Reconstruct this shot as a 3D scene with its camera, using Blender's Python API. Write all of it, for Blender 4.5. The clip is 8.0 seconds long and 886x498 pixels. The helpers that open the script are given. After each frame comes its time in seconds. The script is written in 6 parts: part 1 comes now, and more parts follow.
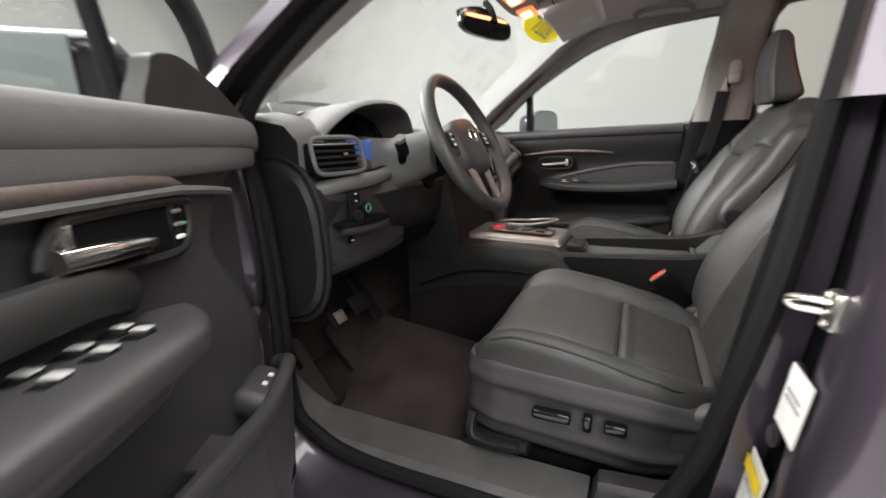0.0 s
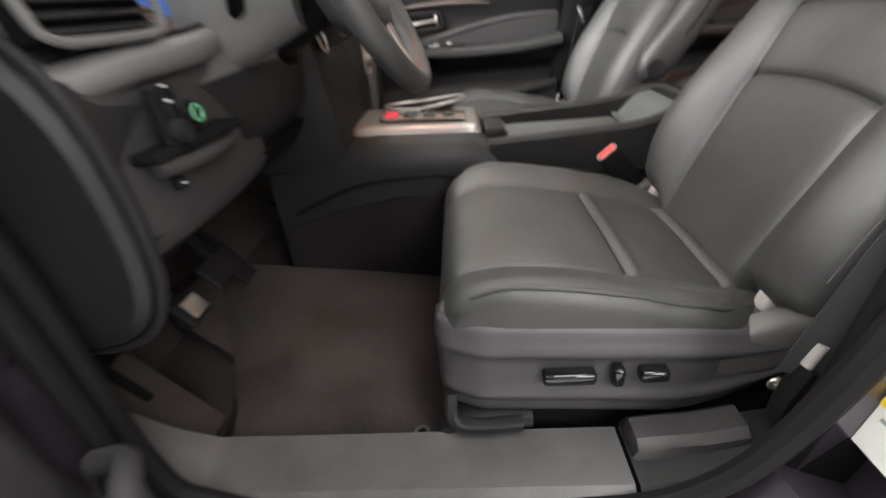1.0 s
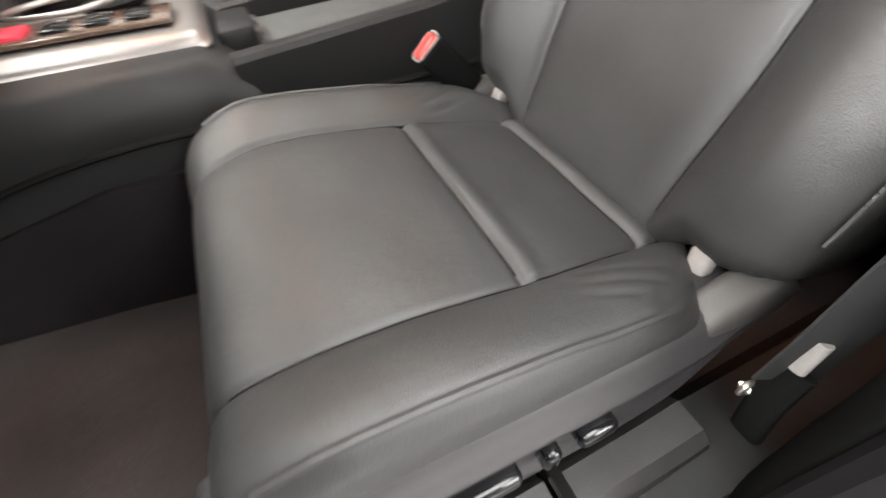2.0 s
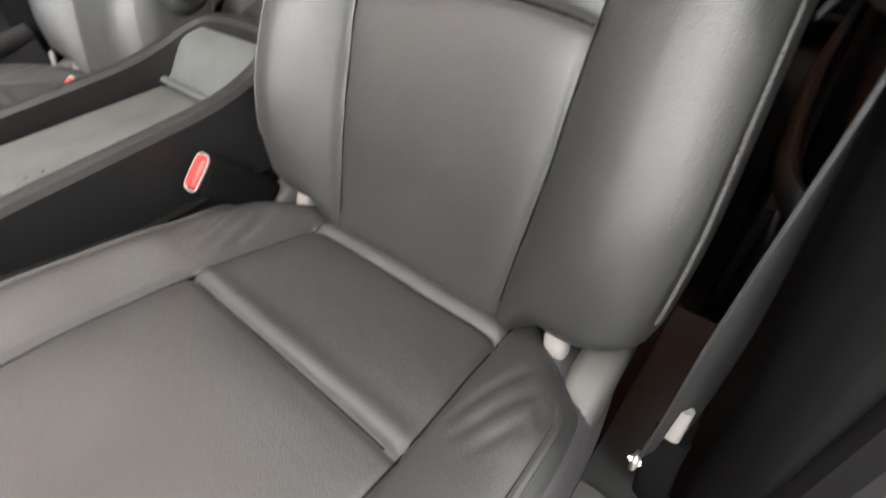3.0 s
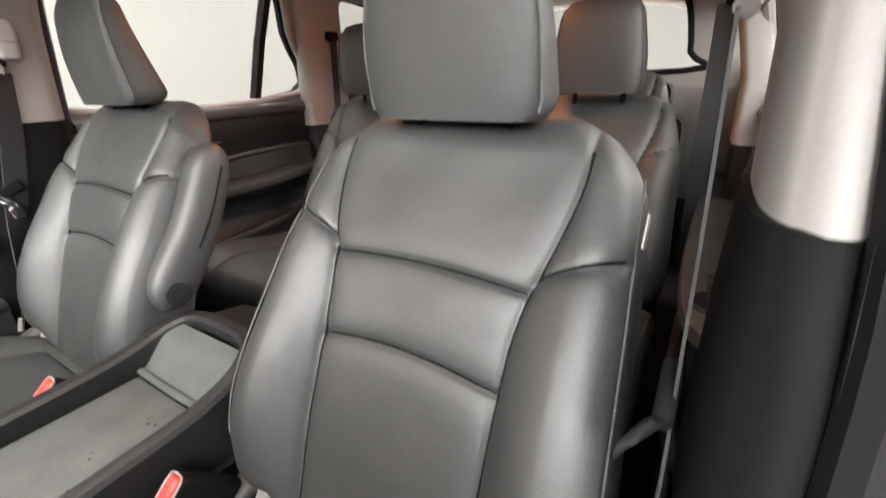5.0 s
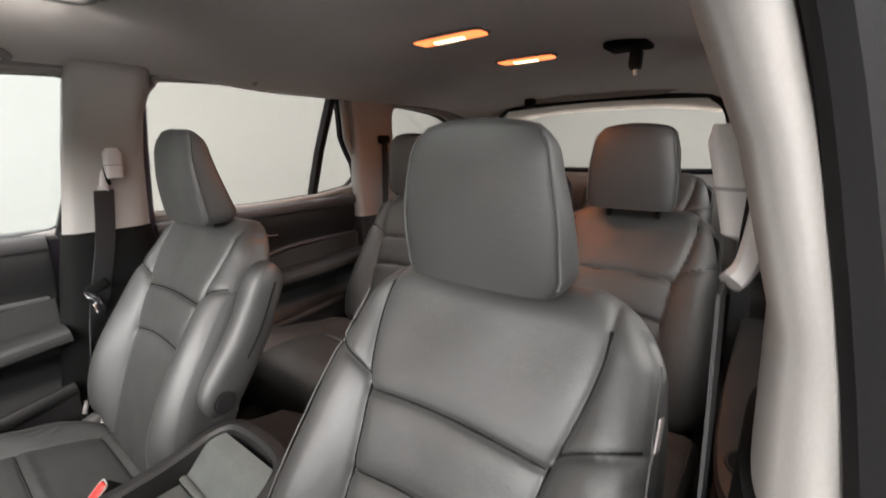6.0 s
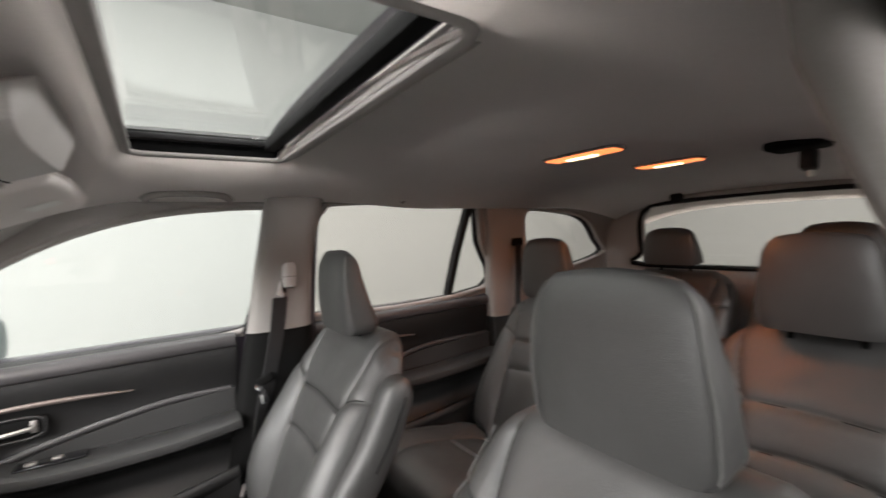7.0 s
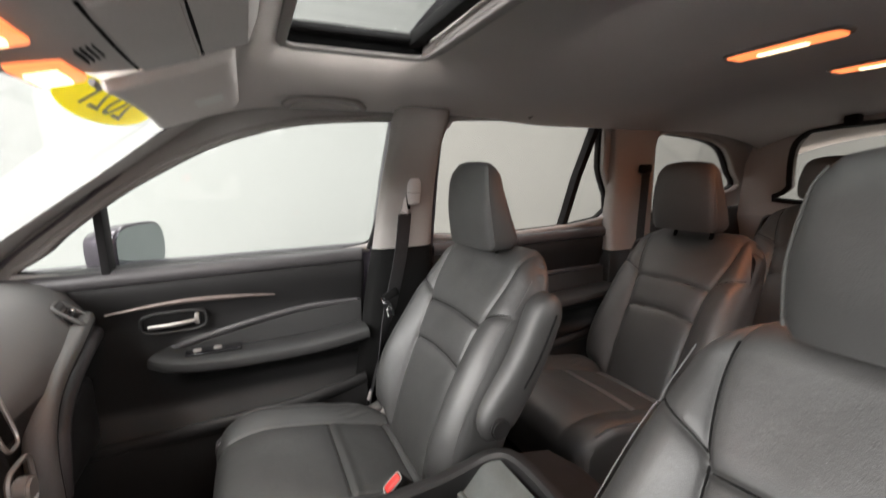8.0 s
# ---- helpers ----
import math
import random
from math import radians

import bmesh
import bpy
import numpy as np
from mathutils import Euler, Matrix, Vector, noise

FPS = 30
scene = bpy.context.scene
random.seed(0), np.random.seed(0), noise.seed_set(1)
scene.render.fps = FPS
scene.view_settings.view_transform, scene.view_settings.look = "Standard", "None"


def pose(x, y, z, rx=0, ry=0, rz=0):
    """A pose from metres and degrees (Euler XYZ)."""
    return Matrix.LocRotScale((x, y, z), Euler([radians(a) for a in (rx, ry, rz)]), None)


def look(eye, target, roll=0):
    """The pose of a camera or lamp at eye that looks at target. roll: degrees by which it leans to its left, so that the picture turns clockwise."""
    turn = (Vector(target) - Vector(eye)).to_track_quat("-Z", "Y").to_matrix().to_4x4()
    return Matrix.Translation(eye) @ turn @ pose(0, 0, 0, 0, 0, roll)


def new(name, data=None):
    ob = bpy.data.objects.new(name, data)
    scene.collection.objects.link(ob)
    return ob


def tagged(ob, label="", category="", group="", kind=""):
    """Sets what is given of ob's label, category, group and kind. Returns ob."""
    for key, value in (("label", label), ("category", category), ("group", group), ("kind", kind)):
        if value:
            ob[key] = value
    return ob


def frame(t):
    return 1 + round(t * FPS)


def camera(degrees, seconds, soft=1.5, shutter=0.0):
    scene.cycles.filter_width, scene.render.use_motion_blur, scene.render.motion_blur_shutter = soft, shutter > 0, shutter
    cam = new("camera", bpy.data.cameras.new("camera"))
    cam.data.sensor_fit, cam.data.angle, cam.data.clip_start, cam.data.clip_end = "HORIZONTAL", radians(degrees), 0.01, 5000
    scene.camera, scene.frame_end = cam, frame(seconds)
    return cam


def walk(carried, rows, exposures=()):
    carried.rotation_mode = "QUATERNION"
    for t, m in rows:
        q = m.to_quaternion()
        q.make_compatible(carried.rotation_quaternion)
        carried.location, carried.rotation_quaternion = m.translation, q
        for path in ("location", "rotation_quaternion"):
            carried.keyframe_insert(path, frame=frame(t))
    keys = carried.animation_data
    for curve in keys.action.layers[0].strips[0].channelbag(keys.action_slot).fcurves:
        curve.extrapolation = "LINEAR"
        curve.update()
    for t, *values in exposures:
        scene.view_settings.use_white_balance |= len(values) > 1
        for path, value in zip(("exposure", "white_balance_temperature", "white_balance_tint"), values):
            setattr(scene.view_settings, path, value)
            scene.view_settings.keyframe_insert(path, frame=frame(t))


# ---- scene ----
cam = camera(92.7, 8.0, shutter=0.5)
PATH = [
    (0, (-0.058, -1.344, 1.155), (-0.88, 0.414, 0.668), -2.3),
    (0.5, (-0.249, -1.219, 1.158), (-0.682, 0.602, 0.452), -3.3),
    (1, (-0.295, -1.056, 1.11), (-0.426, 0.662, 0.093), -5.6),
    (1.2, (-0.28, -0.97, 1.095), (-0.305, 0.669, -0.051), -6.3),
    (2.3, (-0.188, -0.687, 1.032), (0.467, 0.458, -0.472), -5.2),
    (2.5, (-0.171, -0.668, 1.032), (0.616, 0.413, -0.455), -4.5),
    (3, (-0.128, -0.657, 1.065), (0.936, 0.287, -0.341), -4.0),
    (3.5, (-0.135, -0.659, 1.114), (1.174, 0.239, -0.103), -2.8),
    (4, (-0.136, -0.666, 1.158), (1.292, 0.244, 0.093), -2.7),
    (4.2, (-0.14, -0.667, 1.173), (1.333, 0.254, 0.181), -2.5),
    (4.5, (-0.132, -0.668, 1.21), (1.378, 0.273, 0.296), -2.4),
    (4.7, (-0.131, -0.671, 1.237), (1.413, 0.276, 0.389), -1.8),
    (5.8, (-0.122, -0.689, 1.374), (1.43, 0.456, 0.845), -1.3),
    (6, (-0.118, -0.694, 1.402), (1.414, 0.5, 0.924), -1.2),
    (6.2, (-0.102, -0.702, 1.417), (1.399, 0.551, 0.997), -1.0),
    (6.5, (-0.078, -0.711, 1.441), (1.343, 0.661, 1.129), -1.3),
    (7, (-0.096, -0.694, 1.481), (1.027, 0.959, 1.408), -2.6),
    (7.5, (-0.21, -0.603, 1.448), (0.684, 1.182, 1.319), -2.9),
    (7.8, (-0.226, -0.568, 1.437), (0.62, 1.227, 1.183), -2.1),
    (8, (-0.219, -0.549, 1.409), (0.6, 1.245, 1.082), -1.3),
]
walk(cam, [(t, look(eye, target, roll)) for t, eye, target, roll in PATH],
     exposures=[(0.0, -0.2), (0.6, 0.05), (1.2, 0.56), (2.4, 0.92), (4.5, 1.0), (6.0, 0.4), (7.0, 0.22), (8.0, 0.17)])

# ---------- world and light: a white photo booth ----------
world = bpy.data.worlds.new("world")
scene.world = world
world.use_nodes = True
world.node_tree.nodes["Background"].inputs[0].default_value = (0.9, 0.95, 1.0, 1)
world.node_tree.nodes["Background"].inputs[1].default_value = 0.05


def area(name, m, sx, sy, power, color):
    d = bpy.data.lights.new(name, "AREA")
    d.shape, d.size, d.size_y, d.energy, d.color = "RECTANGLE", sx, sy, power, color
    ob = new(name, d)
    ob.matrix_world = m
    return ob


for bx, power in ((-1.9, 200), (0.4, 155), (3.2, 170)):
    area("booth_light", pose(bx, 0, 3.4), 1.2, 4.6, power, (1.0, 0.99, 0.965))
# upright light banks along the driver side and ahead of the car
for bx, power in ((-2.5, 280), (1.7, 150)):
    area("side_light_bank", pose(bx, -3.2, 2.5, 62, 0, 0), 1.9, 2.0, power, (1.0, 0.975, 0.965))
area("front_light_bank", pose(-4.2, -0.9, 2.85, 66, 0, -90), 3.6, 1.3, 520, (1.0, 0.99, 0.975))
area("map_light", pose(-0.405, 0.0, 1.515), 0.05, 0.20, 0.9, (1.0, 0.34, 0.14))
area("dome_light", pose(0.822, 0.004, 1.635), 0.04, 0.20, 2.1, (1.0, 0.34, 0.14))
area("dome_light", pose(1.218, -0.01, 1.635), 0.04, 0.18, 1.3, (1.0, 0.34, 0.14))


# ---------- materials ----------
def material(name, color, rough=0.5, metal=0.0, grain=0.0, grain_size=400.0, stain=0.0, stain_size=6.0, bump=0.0, bump_size=900.0,
             cells=False, spec=0.5, coat=0.0, emit=None, emit_power=0.0, rough_var=0.0, wrinkle=0.0):
    m = bpy.data.materials.new(name)
    m.use_nodes = True
    nt = m.node_tree
    b = nt.nodes["Principled BSDF"]
    b.inputs["Roughness"].default_value, b.inputs["Metallic"].default_value = rough, metal
    b.inputs["Specular IOR Level"].default_value, b.inputs["Coat Weight"].default_value = spec, coat
    b.inputs["Base Color"].default_value = (*color, 1)
    co = nt.nodes.new("ShaderNodeTexCoord")

    def tex(size, detail):
        n = nt.nodes.new("ShaderNodeTexNoise")
        n.inputs["Scale"].default_value, n.inputs["Detail"].default_value = size, detail
        nt.links.new(co.outputs["Object"], n.inputs["Vector"])
        return n

    last = None
    for amount, size, detail in ((grain, grain_size, 2), (stain, stain_size, 5)):
        if amount:
            n = tex(size, detail)
            ramp = nt.nodes.new("ShaderNodeMapRange")
            ramp.inputs[1].default_value, ramp.inputs[2].default_value = 0.25, 0.75
            ramp.inputs[3].default_value, ramp.inputs[4].default_value = 1 - amount, 1 + amount
            nt.links.new(n.outputs["Fac"], ramp.inputs[0])
            mul = nt.nodes.new("ShaderNodeVectorMath")
            mul.operation = "MULTIPLY"
            if last:
                nt.links.new(last, mul.inputs[0])
            else:
                mul.inputs[0].default_value = color
            nt.links.new(ramp.outputs[0], mul.inputs[1])
            last = mul.outputs[0]
    if last:
        nt.links.new(last, b.inputs["Base Color"])
    if rough_var:
        n = tex(9.0, 4)
        ramp = nt.nodes.new("ShaderNodeMapRange")
        ramp.inputs[1].default_value, ramp.inputs[2].default_value = 0.3, 0.7
        ramp.inputs[3].default_value, ramp.inputs[4].default_value = rough - rough_var, rough + rough_var
        nt.links.new(n.outputs["Fac"], ramp.inputs[0])
        nt.links.new(ramp.outputs[0], b.inputs["Roughness"])
    if bump:
        if cells:
            n = nt.nodes.new("ShaderNodeTexVoronoi")
            n.inputs["Scale"].default_value = bump_size
            nt.links.new(co.outputs["Object"], n.inputs["Vector"])
            out = n.outputs["Distance"]
        else:
            out = tex(bump_size, 3).outputs["Fac"]
        bp = nt.nodes.new("ShaderNodeBump")
        bp.inputs["Strength"].default_value, bp.inputs["Distance"].default_value = bump, 0.001
        nt.links.new(out, bp.inputs["Height"])
        if wrinkle:
            wide = nt.nodes.new("ShaderNodeBump")
            wide.inputs["Strength"].default_value, wide.inputs["Distance"].default_value = wrinkle, 0.01
            nt.links.new(tex(19.0, 5).outputs["Fac"], wide.inputs["Height"])
            nt.links.new(wide.outputs[0], bp.inputs["Normal"])
        nt.links.new(bp.outputs[0], b.inputs["Normal"])
    if emit:
        b.inputs["Emission Color"].default_value, b.inputs["Emission Strength"].default_value = (*emit, 1), emit_power
    return m


def glass_material(name, tint, gloss=0.035):
    m = bpy.data.materials.new(name)
    m.use_nodes = True
    nt = m.node_tree
    nt.nodes.remove(nt.nodes["Principled BSDF"])
    clear, shine, mix, face, power, gain = (nt.nodes.new(n) for n in ("ShaderNodeBsdfTransparent", "ShaderNodeBsdfGlossy", "ShaderNodeMixShader", "ShaderNodeLayerWeight", "ShaderNodeMath", "ShaderNodeMath"))
    clear.inputs[0].default_value = (*tint, 1)
    shine.inputs["Roughness"].default_value = 0.03
    power.operation, power.inputs[1].default_value = "POWER", 4.0
    gain.operation, gain.inputs[1].default_value, gain.inputs[2].default_value = "MULTIPLY_ADD", 0.6, gloss
    nt.links.new(face.outputs["Facing"], power.inputs[0])
    nt.links.new(power.outputs[0], gain.inputs[0])
    nt.links.new(gain.outputs[0], mix.inputs[0])
    nt.links.new(clear.outputs[0], mix.inputs[1])
    nt.links.new(shine.outputs[0], mix.inputs[2])
    nt.links.new(mix.outputs[0], nt.nodes["Material Output"].inputs[0])
    return m


LEATHER = material("black_leather", (0.024, 0.0238, 0.0232), 0.545, spec=0.78, wrinkle=0.2, grain=0.10, grain_size=700, stain=0.16, stain_size=5, bump=0.22, bump_size=750, cells=True, rough_var=0.06)
LEATHER_SIDE = material("black_vinyl", (0.022, 0.022, 0.022), 0.5, grain=0.1, bump=0.25, bump_size=650, cells=True, rough_var=0.05)
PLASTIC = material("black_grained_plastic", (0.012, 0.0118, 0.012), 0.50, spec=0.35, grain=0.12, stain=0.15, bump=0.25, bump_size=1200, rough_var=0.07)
SOFT = material("charcoal_soft_dash_skin", (0.102, 0.1, 0.0985), 0.55, grain=0.1, stain=0.1, bump=0.3, bump_size=900, cells=True, rough_var=0.05)
DARK = material("matt_black_plastic", (0.005, 0.005, 0.005), 0.8, spec=0.10, grain=0.15, bump=0.1, rough_var=0.05)
GLOSS = material("piano_black_plastic", (0.008, 0.008, 0.009), 0.12, stain=0.2, rough_var=0.04)
LINER = material("grey_woven_headliner", (0.75, 0.71, 0.685), 0.95, grain=0.12, grain_size=900, stain=0.05, stain_size=3, bump=0.5, bump_size=1500, spec=0.1)
TRIM = material("warm_grey_pillar_plastic", (0.27, 0.252, 0.242), 0.75, spec=0.2, grain=0.05, stain=0.06, bump=0.1, bump_size=1300, rough_var=0.05)
GREY = material("pale_grey_moulded_plastic", (0.42, 0.40, 0.385), 0.6, grain=0.05, stain=0.05, bump=0.1, bump_size=1300, rough_var=0.05)
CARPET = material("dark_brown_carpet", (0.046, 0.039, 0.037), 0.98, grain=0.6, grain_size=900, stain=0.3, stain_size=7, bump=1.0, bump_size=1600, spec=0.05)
# CARPET at about a third of its brightness, for the console sides
CARPET_DARK = material("darker_carpet", (0.016, 0.014, 0.015), 0.98, grain=0.5, grain_size=900, stain=0.3, stain_size=7, bump=1.0, bump_size=1600, spec=0.05)
PAINT = material("dark_plum_metallic_paint", (0.058, 0.048, 0.063), 0.33, metal=0.6, grain=0.25, grain_size=2500, coat=0.8, stain=0.05)
SCUFF = material("grey_scuffed_sill_plastic", (0.068, 0.065, 0.065), 0.5, grain=0.12, stain=0.25, stain_size=12, bump=0.25, bump_size=900, rough_var=0.08)
# SCUFF at half its brightness, for the rear step
SCUFF_DARK = material("dark_scuffed_sill_plastic", (0.034, 0.032, 0.032), 0.5, grain=0.12, stain=0.25, stain_size=12, bump=0.25, bump_size=900, rough_var=0.08)
SEAL = material("black_rubber_seal", (0.006, 0.0055, 0.006), 0.75, spec=0.2, grain=0.2, bump=0.2)
CHROME = material("satin_chrome", (0.72, 0.70, 0.68), 0.18, metal=1.0, stain=0.06, rough_var=0.06)
STEEL = material("zinc_plated_steel", (0.62, 0.60, 0.56), 0.35, metal=1.0, stain=0.2, stain_size=40, rough_var=0.1)
WOOD = material("brown_gloss_trim", (0.10, 0.065, 0.048), 0.18, grain=0.3, grain_size=120, stain=0.35, stain_size=18, coat=0.6)
RED = material("red_release_button", (0.62, 0.035, 0.03), 0.45, stain=0.1, bump=0.1)
WEB = material("grey_black_belt_webbing", (0.020, 0.020, 0.021), 0.7, grain=0.3, grain_size=1200, bump=0.8, bump_size=1400)
PAPER = material("white_sticker_paper", (0.78, 0.77, 0.74), 0.6, stain=0.04, grain=0.03)
PAPER_GREY = material("pale_switch_icon", (0.45, 0.45, 0.44), 0.5, stain=0.05, grain=0.03)
INK = material("grey_print", (0.28, 0.28, 0.28), 0.7, stain=0.1)
YELLOW = material("yellow_sticker", (0.85, 0.62, 0.02), 0.45, stain=0.05)
BOOTH = material("white_booth_wall_paint", (0.245, 0.248, 0.240), 0.8, stain=0.03, stain_size=0.6, grain=0.02, bump=0.1, bump_size=60)
BOOTH_FLOOR = material("grey_booth_floor", (0.58, 0.57, 0.56), 0.45, stain=0.18, stain_size=2, grain=0.1, grain_size=60)


def sticker_film(name, color):
    """Printed film on glass: part of the light behind it comes through."""
    m = material(name, color, 0.45, stain=0.05)
    nt = m.node_tree
    through_light, mix = nt.nodes.new("ShaderNodeBsdfTranslucent"), nt.nodes.new("ShaderNodeMixShader")
    through_light.inputs[0].default_value = (*color, 1)
    mix.inputs[0].default_value = 0.35
    nt.links.new(nt.nodes["Principled BSDF"].outputs[0], mix.inputs[1])
    nt.links.new(through_light.outputs[0], mix.inputs[2])
    nt.links.new(mix.outputs[0], nt.nodes["Material Output"].inputs[0])
    return m


FILM = sticker_film("yellow_sticker_film", (0.82, 0.74, 0.03))
GLASS = glass_material("clear_car_glass", (0.97, 0.985, 0.975))
TINT = glass_material("privacy_glass", (0.90, 0.885, 0.86))
MIRROR = material("mirror_glass", (0.40, 0.44, 0.45), 0.02, metal=1.0, stain=0.01)
# dark colour stands in for the dark cabin reflected in this mirror
MIRROR_DARK = material("dark_cabin_mirror_glass", (0.13, 0.14, 0.15), 0.04, metal=1.0, stain=0.01)
LAMP = material("amber_lit_lens", (0.9, 0.4, 0.2), 0.4, emit=(1.0, 0.24, 0.07), emit_power=1.5, stain=0.1)
LAMP_CORE = material("white_hot_bulb", (0.9, 0.7, 0.5), 0.4, emit=(1.0, 0.72, 0.42), emit_power=3.0)
SCREEN = material("blue_display", (0.01, 0.02, 0.06), 0.2, emit=(0.05, 0.14, 0.50), emit_power=0.6)
GREEN = material("green_lit_mark", (0.10, 0.34, 0.18), 0.4, emit=(0.1, 0.8, 0.3), emit_power=0.03)
REDLIT = material("red_lit_mark", (0.4, 0.02, 0.04), 0.4, emit=(1.0, 0.06, 0.10), emit_power=0.25)
WHITEMARK = material("white_icon_print", (0.75, 0.75, 0.74), 0.6, emit=(1, 1, 1), emit_power=0.0)
KNEE = material("charcoal_dash_plastic", (0.030, 0.0285, 0.029), 0.46, spec=0.5, grain=0.12, stain=0.15, bump=0.25, bump_size=1200, rough_var=0.07)
# paler twin of PLASTIC; light on the driver door and shield is in its colour
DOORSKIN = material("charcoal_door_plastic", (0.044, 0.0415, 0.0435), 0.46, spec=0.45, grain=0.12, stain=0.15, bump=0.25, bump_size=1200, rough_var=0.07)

RUBBER = material("grey_rubber_mat", (0.068, 0.073, 0.07), 0.6, grain=0.15, stain=0.2, stain_size=20, bump=0.5, bump_size=500)
CHROMED = material("satin_silver_plastic", (0.33, 0.31, 0.295), 0.36, metal=0.7, stain=0.08, rough_var=0.05)
THREAD_DARK = material("dark_thread", (0.06, 0.06, 0.058), 0.7, grain=0.2)
TRIM_DARK = material("mid_grey_plastic", (0.075, 0.071, 0.068), 0.5, grain=0.08, bump=0.15)


# ---------- mesh helpers ----------
def thing(name, label, category, group="", kind="", at=(0, 0, 0)):
    ob = new(name)
    ob.empty_display_size = 0.05
    ob.location = at
    return tagged(ob, label, category, group, kind)


def mesh_ob(name, verts, faces, mat, parent=None, label="", smooth=True):
    me = bpy.data.meshes.new(name)
    me.from_pydata([tuple(v) for v in verts], [], [tuple(f) for f in faces])
    me.materials.append(mat)
    if smooth:
        me.shade_smooth()
    me.update()
    ob = new(name, me)
    if parent is not None:
        ob.parent = parent
        ob.matrix_parent_inverse = Matrix.Translation(parent_place(parent)).inverted()
    return tagged(ob, label)


def parent_place(ob):
    return ob.location.copy() if ob.parent is None else Vector((0, 0, 0))


def part(name, bm, mat, parent, label="", sharp=35):
    bmesh.ops.recalc_face_normals(bm, faces=bm.faces)
    me = bpy.data.meshes.new(name)
    bm.to_mesh(me)
    bm.free()
    me.materials.append(mat)
    me.shade_smooth()
    me.set_sharp_from_angle(angle=radians(sharp))
    ob = new(name, me)
    if parent is not None:
        ob.parent = parent
        ob.matrix_parent_inverse = Matrix.Translation(parent_place(parent)).inverted()
    return tagged(ob, label)


def box(size, m=Matrix(), bevel=0.004, seg=2, bm=None):
    """A bevelled box of that size, centred at m."""
    b = bmesh.new()
    bmesh.ops.create_cube(b, size=1, matrix=Matrix.Diagonal((*size, 1)))
    if bevel:
        bmesh.ops.bevel(b, geom=b.edges[:], offset=min(bevel, min(size) * 0.45), segments=seg, affect="EDGES", profile=0.5)
    b.transform(m)
    return joined(bm, b)


def joined(bm, b):
    if bm is None:
        return b
    me = bpy.data.meshes.new("tmp")
    b.to_mesh(me)
    b.free()
    bm.from_mesh(me)
    bpy.data.meshes.remove(me)
    return bm


def span(x0, x1, y0, y1, z0, z1, bevel=0.004, seg=2, bm=None):
    return box((abs(x1 - x0), abs(y1 - y0), abs(z1 - z0)), pose((x0 + x1) / 2, (y0 + y1) / 2, (z0 + z1) / 2), bevel, seg, bm)


def rod(r, length, m=Matrix(), bevel=0.002, n=24, r2=None, bm=None):
    """A bevelled cylinder or cone along z, centred at m."""
    b = bmesh.new()
    bmesh.ops.create_cone(b, cap_ends=True, segments=n, radius1=r, radius2=r if r2 is None else r2, depth=length)
    if bevel:
        rim = [e for e in b.edges if abs(e.verts[0].co.z - e.verts[1].co.z) < 1e-6]
        bmesh.ops.bevel(b, geom=rim, offset=min(bevel, r * 0.4, length * 0.4), segments=2, affect="EDGES")
    b.transform(m)
    return joined(bm, b)


def smooth_line(points, per=8, closed=False):
    """A Catmull-Rom line through the points."""
    p = [np.array(q, float) for q in points]
    n, out = len(p), []
    for i in range(n if closed else n - 1):
        a, b, c, d = (p[(i - 1) % n], p[i], p[(i + 1) % n], p[(i + 2) % n]) if closed else (p[max(i - 1, 0)], p[i], p[i + 1], p[min(i + 2, n - 1)])
        for k in range(per):
            t = k / per
            out.append(0.5 * (2 * b + (c - a) * t + (2 * a - 5 * b + 4 * c - d) * t * t + (3 * b - a - 3 * c + d) * t ** 3))
    if not closed:
        out.append(p[-1])
    return out


def sweep(line, section, closed=False, up=(0, 0, 1), bm=None, twist=None):
    """Sweeps a 2D section (side, up) along a 3D line."""
    b = bmesh.new()
    line = [Vector(q) for q in line]
    n, rings = len(line), []
    for i, q in enumerate(line):
        a, c = (line[(i - 1) % n], line[(i + 1) % n]) if closed else (line[max(i - 1, 0)], line[min(i + 1, n - 1)])
        t = (c - a).normalized()
        side = t.cross(Vector(up))
        side = side.normalized() if side.length > 1e-4 else Vector((0, 1, 0))
        u = side.cross(t).normalized()
        sec = section(i / max(n - 1, 1)) if callable(section) else section
        rings.append([b.verts.new(q + side * s + u * h) for s, h in sec])
    m = len(rings[0])
    for i in range(n if closed else n - 1):
        r, s = rings[i], rings[(i + 1) % n]
        for j in range(m):
            b.faces.new((r[j], r[(j + 1) % m], s[(j + 1) % m], s[j]))
    if not closed:
        b.faces.new(rings[0][::-1])
        b.faces.new(rings[-1])
    return joined(bm, b)


def oval(a, b, n=12, power=2.0):
    out = []
    for i in range(n):
        t = 2 * math.pi * i / n
        c, s = math.cos(t), math.sin(t)
        out.append((a * math.copysign(abs(c) ** (2 / power), c), b * math.copysign(abs(s) ** (2 / power), s)))
    return out


def tube(points, r, per=6, n=10, closed=False, bm=None, up=(0, 0, 1), flat=1.0, power=2.0):
    return sweep(smooth_line(points, per, closed), oval(r, r * flat, n, power), closed, up, bm)


def loft(rings, bm=None, caps=True):
    b = bmesh.new()
    vs = [[b.verts.new(q) for q in r] for r in rings]
    m = len(vs[0])
    for r, s in zip(vs, vs[1:]):
        for j in range(m):
            b.faces.new((r[j], r[(j + 1) % m], s[(j + 1) % m], s[j]))
    if caps:
        b.faces.new(vs[0][::-1])
        b.faces.new(vs[-1])
    return joined(bm, b)


import mathutils.geometry


